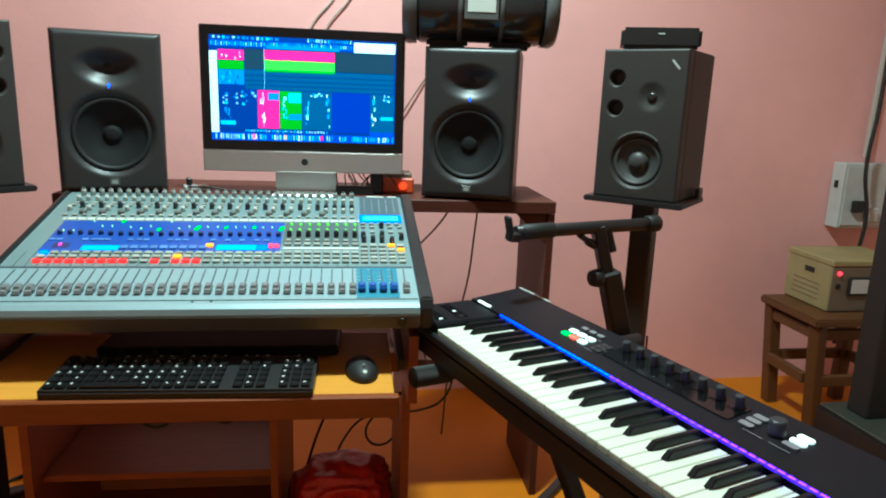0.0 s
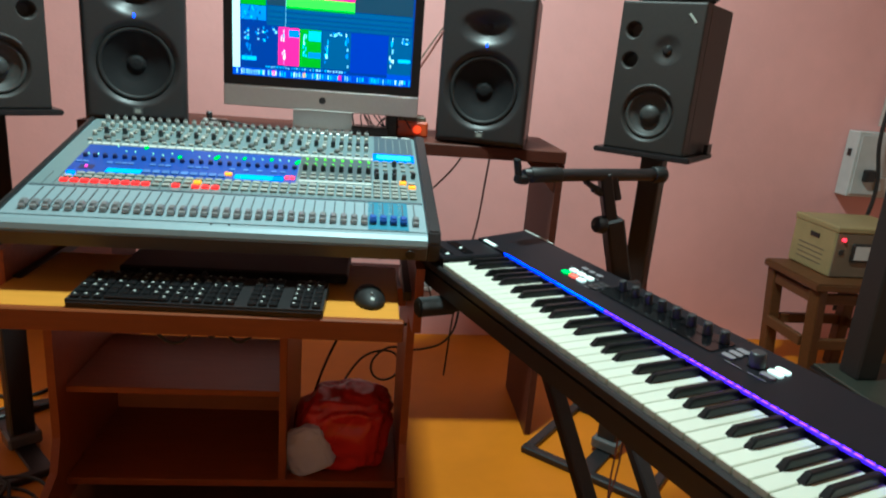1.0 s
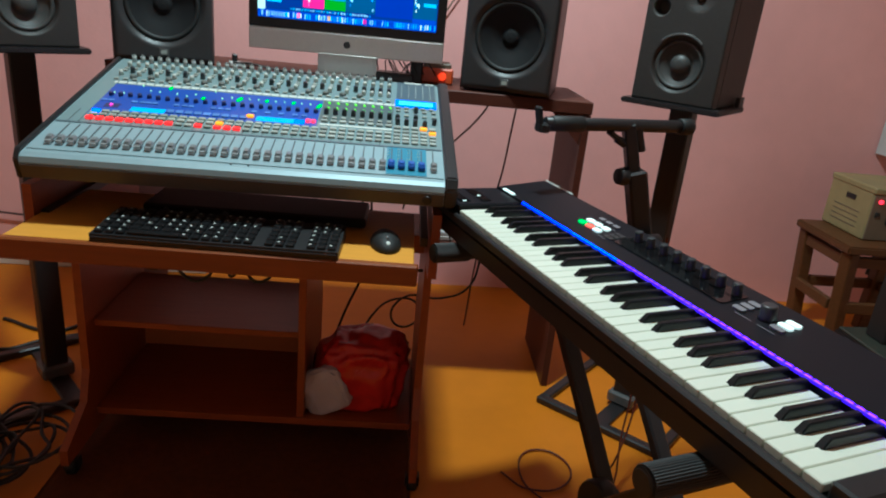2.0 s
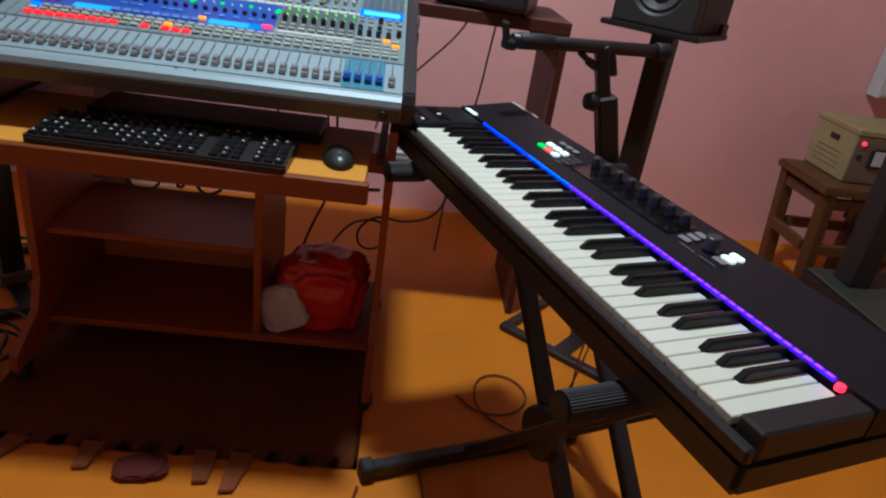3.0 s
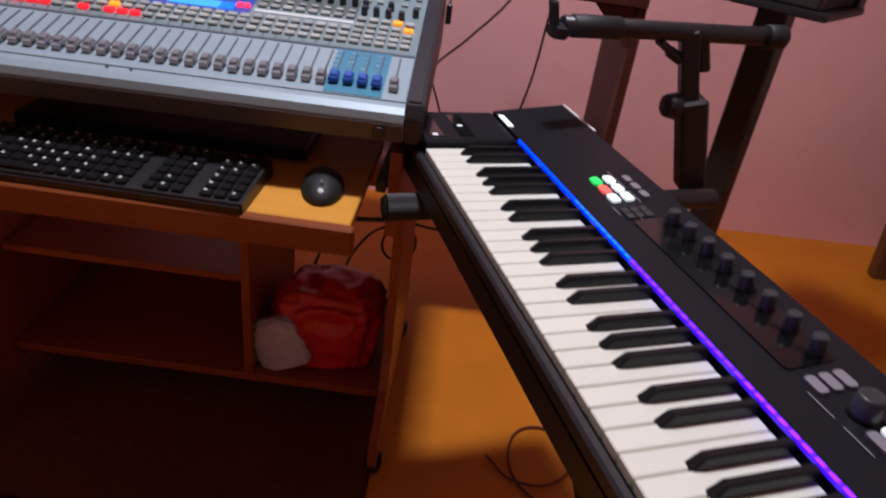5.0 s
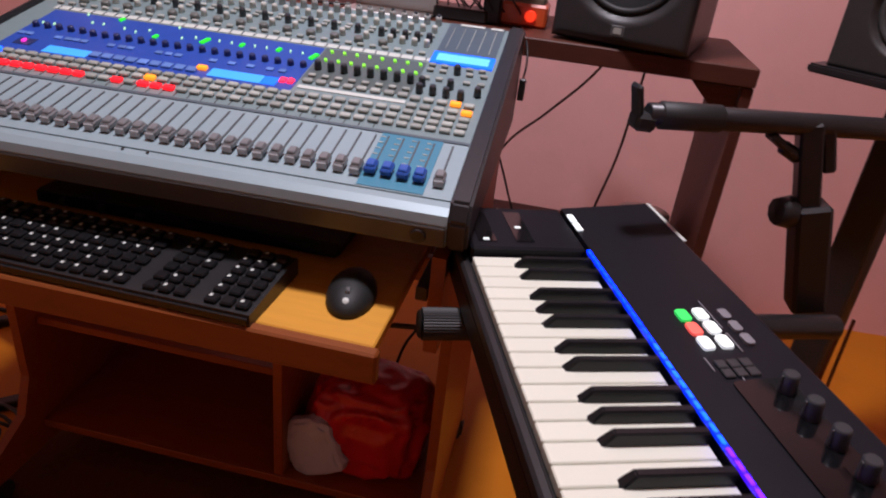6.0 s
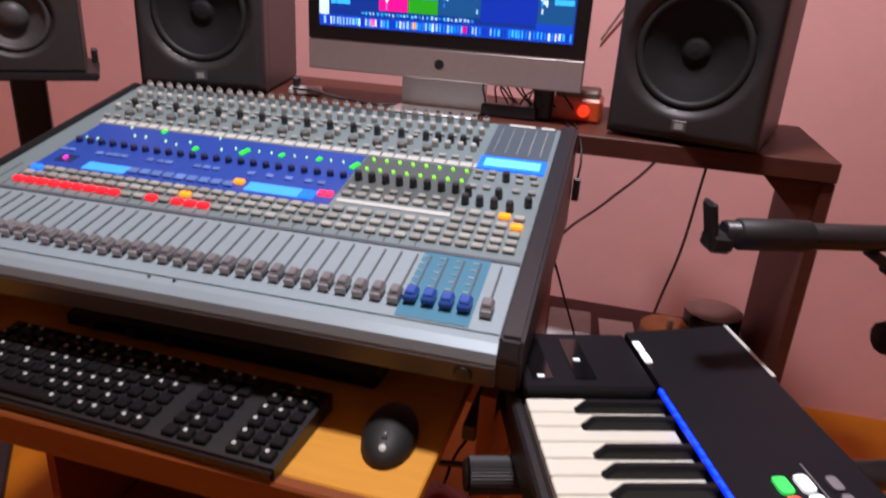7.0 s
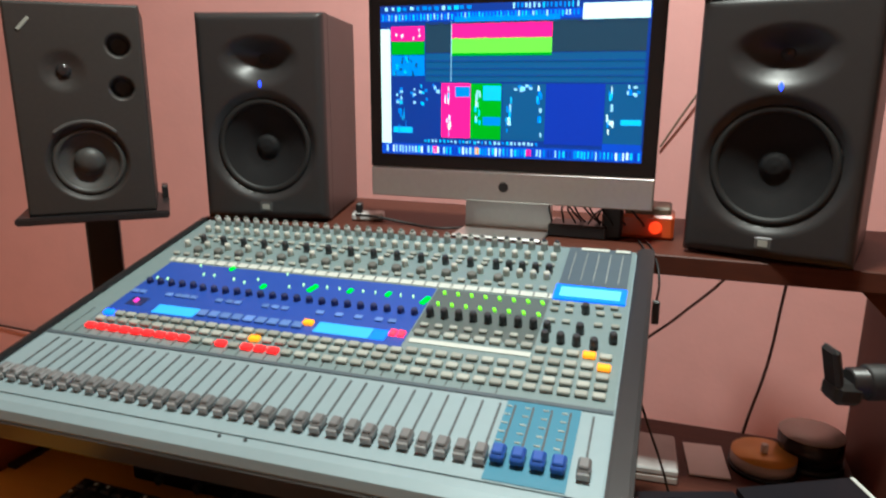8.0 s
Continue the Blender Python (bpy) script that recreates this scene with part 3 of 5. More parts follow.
for i, (a, b) in enumerate(((G_GREENBTN, G_WHITE), (G_REDBTN, G_WHITE), (G_WHITE, G_WHITE))):
    pad(0.152 + 0.024 * i, 0.0415, 0.0195, 0.0120, a, "lit transport button")
    pad(0.152 + 0.024 * i, 0.0600, 0.0195, 0.0120, b, "lit transport button")
for i in range(3):
    pad(0.155 + 0.022 * i, 0.084, 0.017, 0.0095, M_DULLBTN)
for u in (-0.085, -0.060):
    part("pad_button", box(-0.0105, 0.0105, -0.0045, 0.0045, 0, 0.003, 0.001), G_WHITE, piano, "lit white button", m=pose(u, 0.146, 0.0128))
for i in range(3):
    pad(0.541, 0.048 + 0.0145 * i, 0.021, 0.0105, M_DULLBTN)
for i in range(2):
    pad(0.606, 0.065 + 0.0145 * i, 0.022, 0.0105, G_WHITE, "lit white button")
pad(0.606, 0.0505, 0.022, 0.0105, M_DULLBTN)
part("screen_window", extrude([(0.3875 + x, 0.063 + y) for x, y in rounded(0.262, 0.052, 0.005)], 0.0014, Matrix.Translation((0, 0, 0.0002))), M_GLASS, piano, "dark display window", m=PT)
tallknob = mesh_of("rotary_knob", lathe([(0, 0), (0.0085, 0), (0.0075, 0.004), (0.0070, 0.018), (0.006, 0.020), (0, 0.020)], 16), M_KNOBDARK)
for i in range(8):
    part("rotary_knob", tallknob, None, piano, m=PT @ pose(0.274 + 0.033 * i, 0.078, 0))
    part("nav_button", box(-0.006, 0.006, -0.005, 0.005, 0, 0.002, 0.0008), M_KNOBDARK, piano, m=PT @ pose(0.232 + 0.0065 * (i % 2) * 2, 0.040 + 0.012 * (i // 2), 0.0004)) if i < 6 else None
    part("value_window", box(-0.012, 0.012, -0.004, 0.004, 0, 0.001), M_GLASS, piano, m=PT @ pose(0.274 + 0.033 * i, 0.0655, 0.0006))
    part("pointer_mark", box(-0.0008, 0.0008, -0.0085, -0.0070, 0.004, 0.018), M_RING, piano, m=PT @ pose(0.274 + 0.033 * i, 0.078, 0))
part("rotary_knob", mesh_of("rotary_knob", lathe([(0, 0), (0.013, 0), (0.0115, 0.004), (0.011, 0.020), (0.009, 0.022), (0, 0.022)], 20), M_KNOBDARK), None, piano, m=PT @ pose(0.578, 0.062, 0))
for u, v, w in ((0.152, 0.0705, 0.05), (0.20, 0.0705, 0.03), (0.26, 0.050, 0.02), (0.56, 0.036, 0.03), (0.60, 0.036, 0.03), (0.23, 0.030, 0.02)):
    part("caption_bar", box(-w / 2, w / 2, -0.0006, 0.0006, 0, 0.0008), M_DULLBTN, piano, m=PT @ pose(u, v, 0.0002))
for v, x in ((0.010, -0.026), (0.057, -0.060)):
    part("touch_strip", box(-0.105, -0.02, v, v + 0.022, 0.0101, 0.0112), M_GLASS, piano)
    part("touch_light", box(x, x + 0.004, v + 0.006, v + 0.013, 0.0112, 0.0122), G_WHITE, piano)
# reflection along the rear edge, painted as a white strip
part("rear_edge_trim", box(-0.12, -0.006, 0.262, 0.2665, 0.0246, 0.0256), M_WHITEBAR, piano, "pale strip drawn as the rear edge's reflection")

# ---- keyboard stand ----
KL = KB @ pose(0, 0, -0.747)   # the same axes with z from the floor
stand = thing("keyboard_stand", "black double-braced folding keyboard stand with upper tier", "stand", KL)
for d, g0, g1 in ((0.018, -0.055, 0.018), (0.714, -0.082, 0.050)):
    part("support_arm", rod((d, g0 + 0.010, 0.664), (d, 0.50 if d < 0.1 else 0.44, 0.664), 0.0165), M_STEEL, stand)
    star = [((0.0198 if i % 2 else 0.0188) * math.cos(math.pi * i / 36), (0.0198 if i % 2 else 0.0188) * math.sin(math.pi * i / 36)) for i in range(72)]
    part("rubber_grip", extrude(star, g1 - g0, Matrix.Translation((d, g0, 0.664)) @ pose(0, 0, 0, -90)), M_GRIP, stand, "ribbed grey rubber grip")
    part("grip_cap", rod((d, g0 - 0.0002, 0.664), (d, g0 - 0.005, 0.664), 0.0175, 18), M_RUBBER, stand)
for b in (0.215, 0.365):
    part("leg", bar((0.0, b, 0.645), (0.56, b, 0.03), 0.034, 0.026, 0.004), M_STEEL, stand)
for b in (0.17, 0.41):
    part("leg", bar((0.70, b, 0.645), (0.145, b, 0.03), 0.034, 0.026, 0.004), M_STEEL, stand)
for d in (0.138, 0.56):
    part("foot_bar", bar((d, -0.08, 0.022), (d, 0.45, 0.022), 0.032, 0.032, 0.004), M_STEEL, stand)
    for b in (-0.09, 0.43):
        part("rubber_foot", box(d - 0.021, d + 0.021, b, b + 0.03, 0.0, 0.044, 0.005), M_RUBBER, stand)
part("clutch", lathe([(0, 0), (0.05, 0), (0.054, 0.008), (0.054, 0.03), (0.05, 0.038), (0, 0.038)], 24, Matrix.Translation((0.352, 0.175, 0.26)) @ pose(0, 0, 0, -90)), M_BLACK, stand)
# upper tier
part("tier_post", bar((-0.030, 0.485, 0.664), (-0.042, 0.445, 0.815), 0.046, 0.044, 0.005), M_STEEL, stand)
part("tier_post_upper", bar((-0.040, 0.450, 0.775), (-0.052, 0.412, 0.917), 0.028, 0.028, 0.003), M_STEEL, stand)
part("tier_bracket", bar((-0.045, 0.454, 0.858), (-0.051, 0.437, 0.912), 0.024, 0.016, 0.003), M_BLACK, stand)
part("clamp_knob", lathe([(0, 0), (0.02, 0), (0.022, 0.004), (0.018, 0.022), (0, 0.024)], 10, Matrix.Translation((-0.045, 0.425, 0.80)) @ pose(0, 0, 0, 90)), M_BLACK, stand)
part("wing_nut", joined(bar((-0.05, 0.395, 0.880), (-0.05, 0.362, 0.900), 0.022, 0.010, 0.003), rod((-0.05, 0.41, 0.872), (-0.05, 0.385, 0.885), 0.009, 10)), M_BLACK, stand)
part("tier_arm", rod((-0.052, 0.198, 0.914), (-0.052, 0.574, 0.914), 0.0142), M_STEEL, stand)
part("tier_grip", rod((-0.052, 0.213, 0.914), (-0.052, 0.293, 0.914), 0.0168, 16), M_RUBBER, stand)
part("tier_collar", rod((-0.052, 0.554, 0.914), (-0.052, 0.589, 0.914), 0.019, 16), M_RUBBER, stand)
part("tier_hook", joined(bar((-0.052, 0.208, 0.905), (-0.052, 0.181, 0.907), 0.030, 0.021, 0.005), bar((-0.052, 0.190, 0.898), (-0.052, 0.178, 0.949), 0.024, 0.008, 0.003)), M_RUBBER, stand)

# ---- loudspeakers ----
FRONT = Matrix(((1, 0, 0, 0), (0, 0, 1, 0), (0, 1, 0, 0), (0, 0, 0, 1)))


def facing(x, z, y=0.0, s=1.0, sx=1.0, sz=1.0):
    """Puts a body turned round z onto a front that faces local -y."""
    return Matrix.Translation((x, y, z)) @ pose(0, 0, 0, 90) @ Matrix.Diagonal((s * sx, s * sz, s, 1))


MON_W, MON_D, MON_H, WOOF_Z, HORN_Z = 0.250, 0.295, 0.402, 0.150, 0.318


def smooth(t):
    t = min(1.0, max(0.0, t))
    return t * t * (3 - 2 * t)


def baffle_depth(x, z):
    """How far the moulded front lies back at a place on it."""
    d = 0.0
    e = min(MON_W / 2 - abs(x), z - 0.004, MON_H - z)
    if e < 0.016:
        d += 0.016 - math.sqrt(max(0.0, 0.016 ** 2 - (0.016 - e) ** 2))
    # wide shallow horn, steeper towards its throat
    q = math.hypot(x / 0.082, (z - HORN_Z) / (0.044 if z > HORN_Z else 0.058))
    d += 0.036 * smooth(1.0 - q)
    r = math.hypot(x, z - WOOF_Z)
    d += 0.011 * smooth((0.1100 - r) / 0.021)
    if r < 0.0895:
        d = 0.044
    return d


def monitor_baffle():
    bm = bmesh.new()
    nx, nz = 60, 96
    grid = [[bm.verts.new((MON_W * (i / nx - 0.5), baffle_depth(MON_W * (i / nx - 0.5), 0.004 + (MON_H - 0.004) * j / nz), 0.004 + (MON_H - 0.004) * j / nz)) for i in range(nx + 1)] for j in range(nz + 1)]
    for j in range(nz):
        for i in range(nx):
            bm.faces.new((grid[j][i], grid[j][i + 1], grid[j + 1][i + 1], grid[j + 1][i])).smooth = True
    rim = [grid[0][i] for i in range(nx)] + [grid[j][nx] for j in range(nz)] + [grid[nz][i] for i in range(nx, 0, -1)] + [grid[j][0] for j in range(nz, 0, -1)]
    back = [bm.verts.new((v.co.x, 0.046, v.co.z)) for v in rim]
    for i in range(len(rim)):
        j = (i + 1) % len(rim)
        bm.faces.new((rim[j], rim[i], back[i], back[j]))
    return mesh_of("front_baffle", bm, M_BAFFLE)


BAFFLE = monitor_baffle()


def studio_monitor(label, m, group):
    w, d, h = MON_W, MON_D, MON_H
    t = thing("studio_monitor", label, "speaker", m, group)
    part("cabinet", box(-w / 2, w / 2, 0.0462, d, 0.004, h, 0.0018, 1), M_BAFFLE, t)
    part("front_baffle", BAFFLE, None, t, "moulded dark grey front with horn")
    part("tweeter", lathe([(0, 0.006), (0.009, 0.004), (0.013, 0), (0.0, -0.001)], 20, facing(0, HORN_Z, 0.0362)), M_RUBBER, t)
    part("power_light", lathe([(0, 0), (0.0068, 0), (0.0058, 0.0012), (0, 0.0016)], 16, facing(0, WOOF_Z + 0.1195, 0.0012, 1.0, 0.42, 1.0)), G_SPKLED, t, "small blue-white power light")
    part("surround", lathe([(0.0935, -0.019), (0.0935, -0.008), (0.0900, -0.0050), (0.0840, -0.0045), (0.0800, -0.009), (0.0795, -0.020)], 48, facing(0, WOOF_Z, 0.002), False), M_RUBBER, t, "rubber woofer surround")
    part("woofer_cone", lathe([(0.0805, -0.0095), (0.066, -0.015), (0.048, -0.022), (0.0255, -0.0305), (0.0240, -0.0300), (0.0205, -0.0255), (0.013, -0.0220), (0, -0.0205)], 44, facing(0, WOOF_Z, 0.002), False), M_CONE, t)
    part("badge", box(-0.012, 0.012, -0.0016, 0.0006, 0.022, 0.040, 0.0006), M_RING, t, "small grey badge")
    part("badge_mark", box(-0.007, 0.007, -0.0022, -0.0017, 0.026, 0.036), M_BTN, t)
    for x in (-0.09, 0.09):
        for y in (0.04, d - 0.04):
            part("rubber_foot", rod((x, y, 0), (x, y, 0.0045), 0.010, 12), M_RUBBER, t)
    return t


TOP = HUTCH_Z + 0.001
studio_monitor("black powered studio monitor standing on the dark hutch", pose(0.540, 3.404, TOP, 0, 0, 15), "studio monitors")
studio_monitor("black powered studio monitor carrying a portable speaker on top", pose(1.447, 3.398, TOP, 0, 0, -15), "studio monitors")


BOOK_W, BOOK_D, BOOK_H = 0.212, 0.240, 0.369


def book_depth(x, z):
    """The front of the stand speaker, with the ports on the left."""
    d = 0.0
    e = min(BOOK_W / 2 - abs(x), z, BOOK_H - z)
    if e < 0.003:
        d += 0.003 - e
    for v in (0.19, 0.39):
        r = math.hypot(x + 0.067, z - BOOK_H * (1 - v))
        d += 0.028 * smooth((0.0200 - r) / 0.005)
    r = math.hypot(x - 0.024, z - BOOK_H * 0.69)
    d += 0.006 * smooth((0.040 - r) / 0.030)
    r = math.hypot(x, z - BOOK_H * 0.255)
    d += 0.010 * smooth((0.069 - r) / 0.010)
    if r < 0.0575:
        d = 0.036
    return d


def book_baffle(side):
    bm = bmesh.new()
    nx, nz = 70, 126
    row = lambda j: [bm.verts.new((side * BOOK_W * (i / nx - 0.5), book_depth(BOOK_W * (i / nx - 0.5), BOOK_H * j / nz), BOOK_H * j / nz)) for i in range(nx + 1)]
    grid = [row(j) for j in range(nz + 1)]
    for j in range(nz):
        for i in range(nx):
            bm.faces.new((grid[j][i], grid[j][i + 1], grid[j + 1][i + 1], grid[j + 1][i])).smooth = True
    rim = [grid[0][i] for i in range(nx)] + [grid[j][nx] for j in range(nz)] + [grid[nz][i] for i in range(nx, 0, -1)] + [grid[j][0] for j in range(nz, 0, -1)]
    back = [bm.verts.new((v.co.x, 0.040, v.co.z)) for v in rim]
    for i in range(len(rim)):
        j = (i + 1) % len(rim)
        bm.faces.new((rim[j], rim[i], back[i], back[j]))
    bmesh.ops.recalc_face_normals(bm, faces=bm.faces[:])
    return bm


def stand_monitor(label, m, side):
    """side: +1 has the ports on its left as one looks at it."""
    w, d, h = BOOK_W, BOOK_D, BOOK_H
    t = thing("bookshelf_speaker", label, "speaker", m, "speakers on stands")
    part("cabinet", box(-w / 2, w / 2, 0.0405, d, 0.0, h, 0.003, 2), M_SPEAKER, t)
    part("front_baffle", book_baffle(side), M_SPEAKER, t, "dark grey front with two bass ports")
    part("tweeter", lathe([(0.0175, -0.002), (0.0165, 0.000), (0.0125, -0.0015), (0.0115, 0.003), (0.007, 0.006), (0.0, 0.007)], 28, facing(side * 0.024, h * 0.69, 0.0060)), M_GLOSS, t, "shiny dome tweeter")
    wz = h * 0.255
    part("surround", lathe([(0.0605, -0.016), (0.0605, -0.006), (0.056, -0.003), (0.050, -0.006), (0.0485, -0.018)], 40, facing(0, wz, 0.002), False), M_CONEGREY, t, "grey rubber surround")
    part("woofer_cone", lathe([(0.0495, -0.009), (0.040, -0.014), (0.0275, -0.020), (0.0265, -0.019), (0.0245, -0.011), (0.018, -0.005), (0.009, -0.002), (0.0, -0.001)], 40, facing(0, wz, 0.002), False), M_CONEGREY, t)
    arc = joined(*[box(-0.0046, 0.0046, -0.0035, 0.0, -0.0028, 0.0028, 0.001, 1, pose(0.0735 * math.sin(radians(a)), -0.0003, wz + 0.0735 * math.cos(radians(a)), 0, a)) for a in range(-40, 41, 5)])
    part("arc_trim", arc, M_RING, t, "raised grey arc over the woofer")
    part("badge", box(-0.014, 0.014, -0.0016, 0.0, -0.0028, 0.0028, 0.0005, 1, pose(side * 0.076, -0.0004, h * 0.90, 0, 48 * side)), M_BTN, t, "slanted pale badge")
    return t


def speaker_stand(label, m):
    t = thing("speaker_stand", label, "stand", m, "speaker stands")
    part("top_plate", extrude([(-0.128, -0.012), (0.128, -0.012), (0.128, 0.20), (0.105, 0.255), (-0.105, 0.255), (-0.128, 0.20)], 0.014, Matrix.Translation((0, 0, 0.930)), 0.003), M_STEEL, t)
    for s in (-1, 1):
        part("side_stop", box(s * 0.121 - 0.006, s * 0.121 + 0.006, 0.15, 0.19, 0.9445, 0.970, 0.002), M_STEEL, t)
    part("pole", box(-0.030, 0.030, 0.095, 0.145, 0.03, 0.9295, 0.004), M_STEEL, t)
    part("pole_collar", box(-0.042, 0.042, 0.083, 0.157, 0.012, 0.05, 0.006), M_RING, t, "dull metal collar at the foot")
    for y in (-0.06, 0.30):
        part("base_bar", box(-0.20, 0.20, y - 0.015, y + 0.015, 0.0, 0.022, 0.004), M_STEEL, t)
    for x in (-0.185, 0.185):
        part("base_bar", box(x - 0.015, x + 0.015, -0.044, 0.284, 0.0, 0.020, 0.004), M_STEEL, t)
    part("base_web", box(-0.025, 0.025, -0.044, 0.284, 0.0, 0.0115, 0.002), M_STEEL, t)
    return t


AR, AL = pose(1.851, 3.235, 0, 0, 0, -41), pose(0.303, 3.207, 0, 0, 0, 41)
speaker_stand("black steel speaker stand by the keyboard", AR)
speaker_stand("black steel speaker stand beside the desk", AL)
stand_monitor("black two-way monitor with twin ports, router on top", AR @ pose(0, 0, 0.9445), 1)
stand_monitor("black two-way monitor with twin ports on stand", AL @ pose(0, 0, 0.9445), -1)

router = thing("wifi_router", "small flat black router box lying on the monitor", "router", pose(1.915, 3.310, 1.3145, 0, 0, -20))
part("case", box(-0.096, 0.096, -0.055, 0.075, 0.004, 0.054, 0.008, 2), M_BLACK, router)
part("front_strip", box(-0.080, 0.080, -0.0562, -0.0552, 0.012, 0.020), M_BLACK, router)
part("status_light", box(-0.008, 0.008, -0.0572, -0.0563, 0.037, 0.040), M_WHITEBAR, router)
for x in (-0.07, 0.07):
    part("rubber_foot", box(x - 0.008, x + 0.008, -0.03, 0.04, 0.0, 0.004), M_RUBBER, router)

boom = thing("portable_speaker", "black barrel-shaped portable speaker lying on the monitor", "speaker", pose(1.475, 3.475, TOP + 0.4085, 0, 0, -6))
AXIS = Matrix.Translation((0, 0, 0.100)) @ pose(0, 0, 0, 0, 90)
part("grille_barrel", lathe([(0.0, -0.165), (0.088, -0.165), (0.094, -0.155), (0.094, -0.055), (0.090, -0.050), (0.090, 0.050), (0.094, 0.055), (0.094, 0.155), (0.088, 0.165), (0.0, 0.165)], 40, AXIS), M_GLOSS, boom)
for s in (-1, 1):
    part("end_radiator", lathe([(0.0, 0.178), (0.060, 0.180), (0.070, 0.205), (0.090, 0.203), (0.098, 0.190), (0.096, 0.166), (0.0, 0.166)], 36, AXIS @ (pose(0, 0, 0) if s > 0 else pose(0, 0, 0, 180))), M_RING, boom, "grey rubber end ring")
    part("foot", box(s * 0.085 - 0.055, s * 0.085 + 0.055, -0.030, 0.030, -0.0055, 0.022, 0.008, 2), M_RUBBER, boom)
    part("band", lathe([(0.0945, -0.006), (0.097, -0.004), (0.097, 0.004), (0.0945, 0.006)], 40, AXIS @ pose(0, 0, s * 0.054)), M_RING, boom)
part("badge", box(-0.036, 0.036, -0.0965, -0.0880, 0.078, 0.112, 0.001), M_WHITEBAR, boom, "bright plain badge plate")
part("badge_frame", box(-0.044, 0.044, -0.0950, -0.0880, 0.060, 0.124, 0.002), M_RING, boom)

# ---- all-in-one computer ----
comp = thing("desktop_computer", "silver all-in-one computer showing a recording program", "computer", pose(1.013, 3.457, TOP))
CW = 0.264
part("casing", box(-CW, CW, 0.003, 0.020, 0.060, 0.432, 0.006, 2), M_ALU, comp)
part("rear_bulge", lathe([(0.0, 0.0), (0.20, 0.0), (0.16, 0.018), (0.0, 0.030)], 32, Matrix.Translation((0, 0.019, 0.24)) @ pose(0, 0, 0, -90) @ Matrix.Diagonal((1.1, 0.75, 1, 1))), M_ALU, comp)
part("chin", box(-CW, CW, -0.001, 0.004, 0.060, 0.116, 0.002), M_ALU, comp, "plain aluminium chin")
bezel = part("bezel", box(-CW, CW, -0.002, 0.004, 0.117, 0.433, 0.002), M_GLASS, comp, "black glass screen border")
part("badge", lathe([(0, 0), (0.0095, 0), (0.0085, 0.0008), (0, 0.0009)], 20, facing(0, 0.088, -0.0012)), M_BLACK, comp, "small dark round mark")
part("neck", extrude([(0.035, 0.002), (0.150, 0.002), (0.150, 0.010), (0.060, 0.012), (0.050, 0.11), (0.036, 0.11)], 0.165, Matrix.Translation((-0.0825, 0, 0)) @ YZ), M_ALU, comp)
part("foot_plate", box(-0.0825, 0.0825, -0.055, 0.150, 0.0, 0.006, 0.002), M_ALU, comp)
SW, S0, S1 = 0.2395, 0.142, 0.408
screen = part("screen", box(-SW, SW, -0.0030, -0.0021, S0, S1), S_BG, comp, "glowing screen with tracks and mixer strips")


def tile(u0, u1, v0, v1, mat, k=1):
    """A flat patch of the screen's picture; u to the right and v down, from 0 to 1."""
    x0, x1 = -SW + 2 * SW * u0, -SW + 2 * SW * u1
    z0, z1 = S1 - (S1 - S0) * v1, S1 - (S1 - S0) * v0
    part("window_patch", box(x0, x1, -0.0031 - 0.0002 * k, -0.0030, z0, z1), mat, screen)


for u0, u1, v0, v1, mat, k in (
        (0.0, 1.0, 0.0, 0.105, S_TOOL, 1), (0.0, 1.0, 0.0, 0.045, S_BG, 2), (0.30, 0.69, 0.080, 0.112, S_SKY, 2), (0.15, 0.30, 0.050, 0.095, S_TOOL, 2),
        (0.0, 0.040, 0.15, 0.93, S_WHITE, 1), (0.045, 0.18, 0.135, 0.23, S_PINK, 2), (0.045, 0.18, 0.235, 0.32, S_GREEN, 2),
        (0.045, 0.18, 0.325, 0.46, S_SKY, 1), (0.185, 0.99, 0.115, 0.31, S_DARK, 1), (0.185, 0.99, 0.315, 0.50, S_TEAL, 1),
        (0.29, 0.665, 0.125, 0.218, S_PINK, 2), (0.29, 0.665, 0.220, 0.312, S_LIME, 2), (0.29, 0.665, 0.312, 0.330, S_GREEN, 3),
        (0.2865, 0.2890, 0.11, 0.50, S_PALE, 3), (0.77, 0.995, 0.02, 0.115, S_WHITE, 3), (0.045, 0.248, 0.51, 0.90, S_BG, 2),
        (0.250, 0.365, 0.51, 0.875, S_PINK, 2), (0.367, 0.485, 0.51, 0.880, S_GREEN, 2), (0.49, 0.65, 0.51, 0.88, S_TEAL, 2),
        (0.65, 0.86, 0.51, 0.90, S_BLUE, 2), (0.862, 0.995, 0.51, 0.90, S_TEAL, 2), (0.0, 1.0, 0.925, 1.0, S_TOOL, 2),
        (0.305, 0.363, 0.53, 0.60, S_SKY, 3), (0.415, 0.483, 0.525, 0.62, S_CYAN, 3), (0.415, 0.483, 0.73, 0.785, S_SKY, 3),
        (0.05, 0.13, 0.81, 0.85, S_CYAN, 3), (0.92, 0.99, 0.73, 0.765, S_CYAN, 3), (0.86, 0.995, 0.885, 0.945, S_TOOL, 3)):
    tile(u0, u1, v0, v1, mat, k)
srng = random.Random(7)
marks = {}


def mark(u0, u1, v0, v1, mat):
    x0, x1 = -SW + 2 * SW * u0, -SW + 2 * SW * u1
    z0, z1 = S1 - (S1 - S0) * v1, S1 - (S1 - S0) * v0
    marks.setdefault(mat, []).append(box(x0, x1, -0.0043, -0.0038, z0, z1, m=pose(0, 0, 0)))


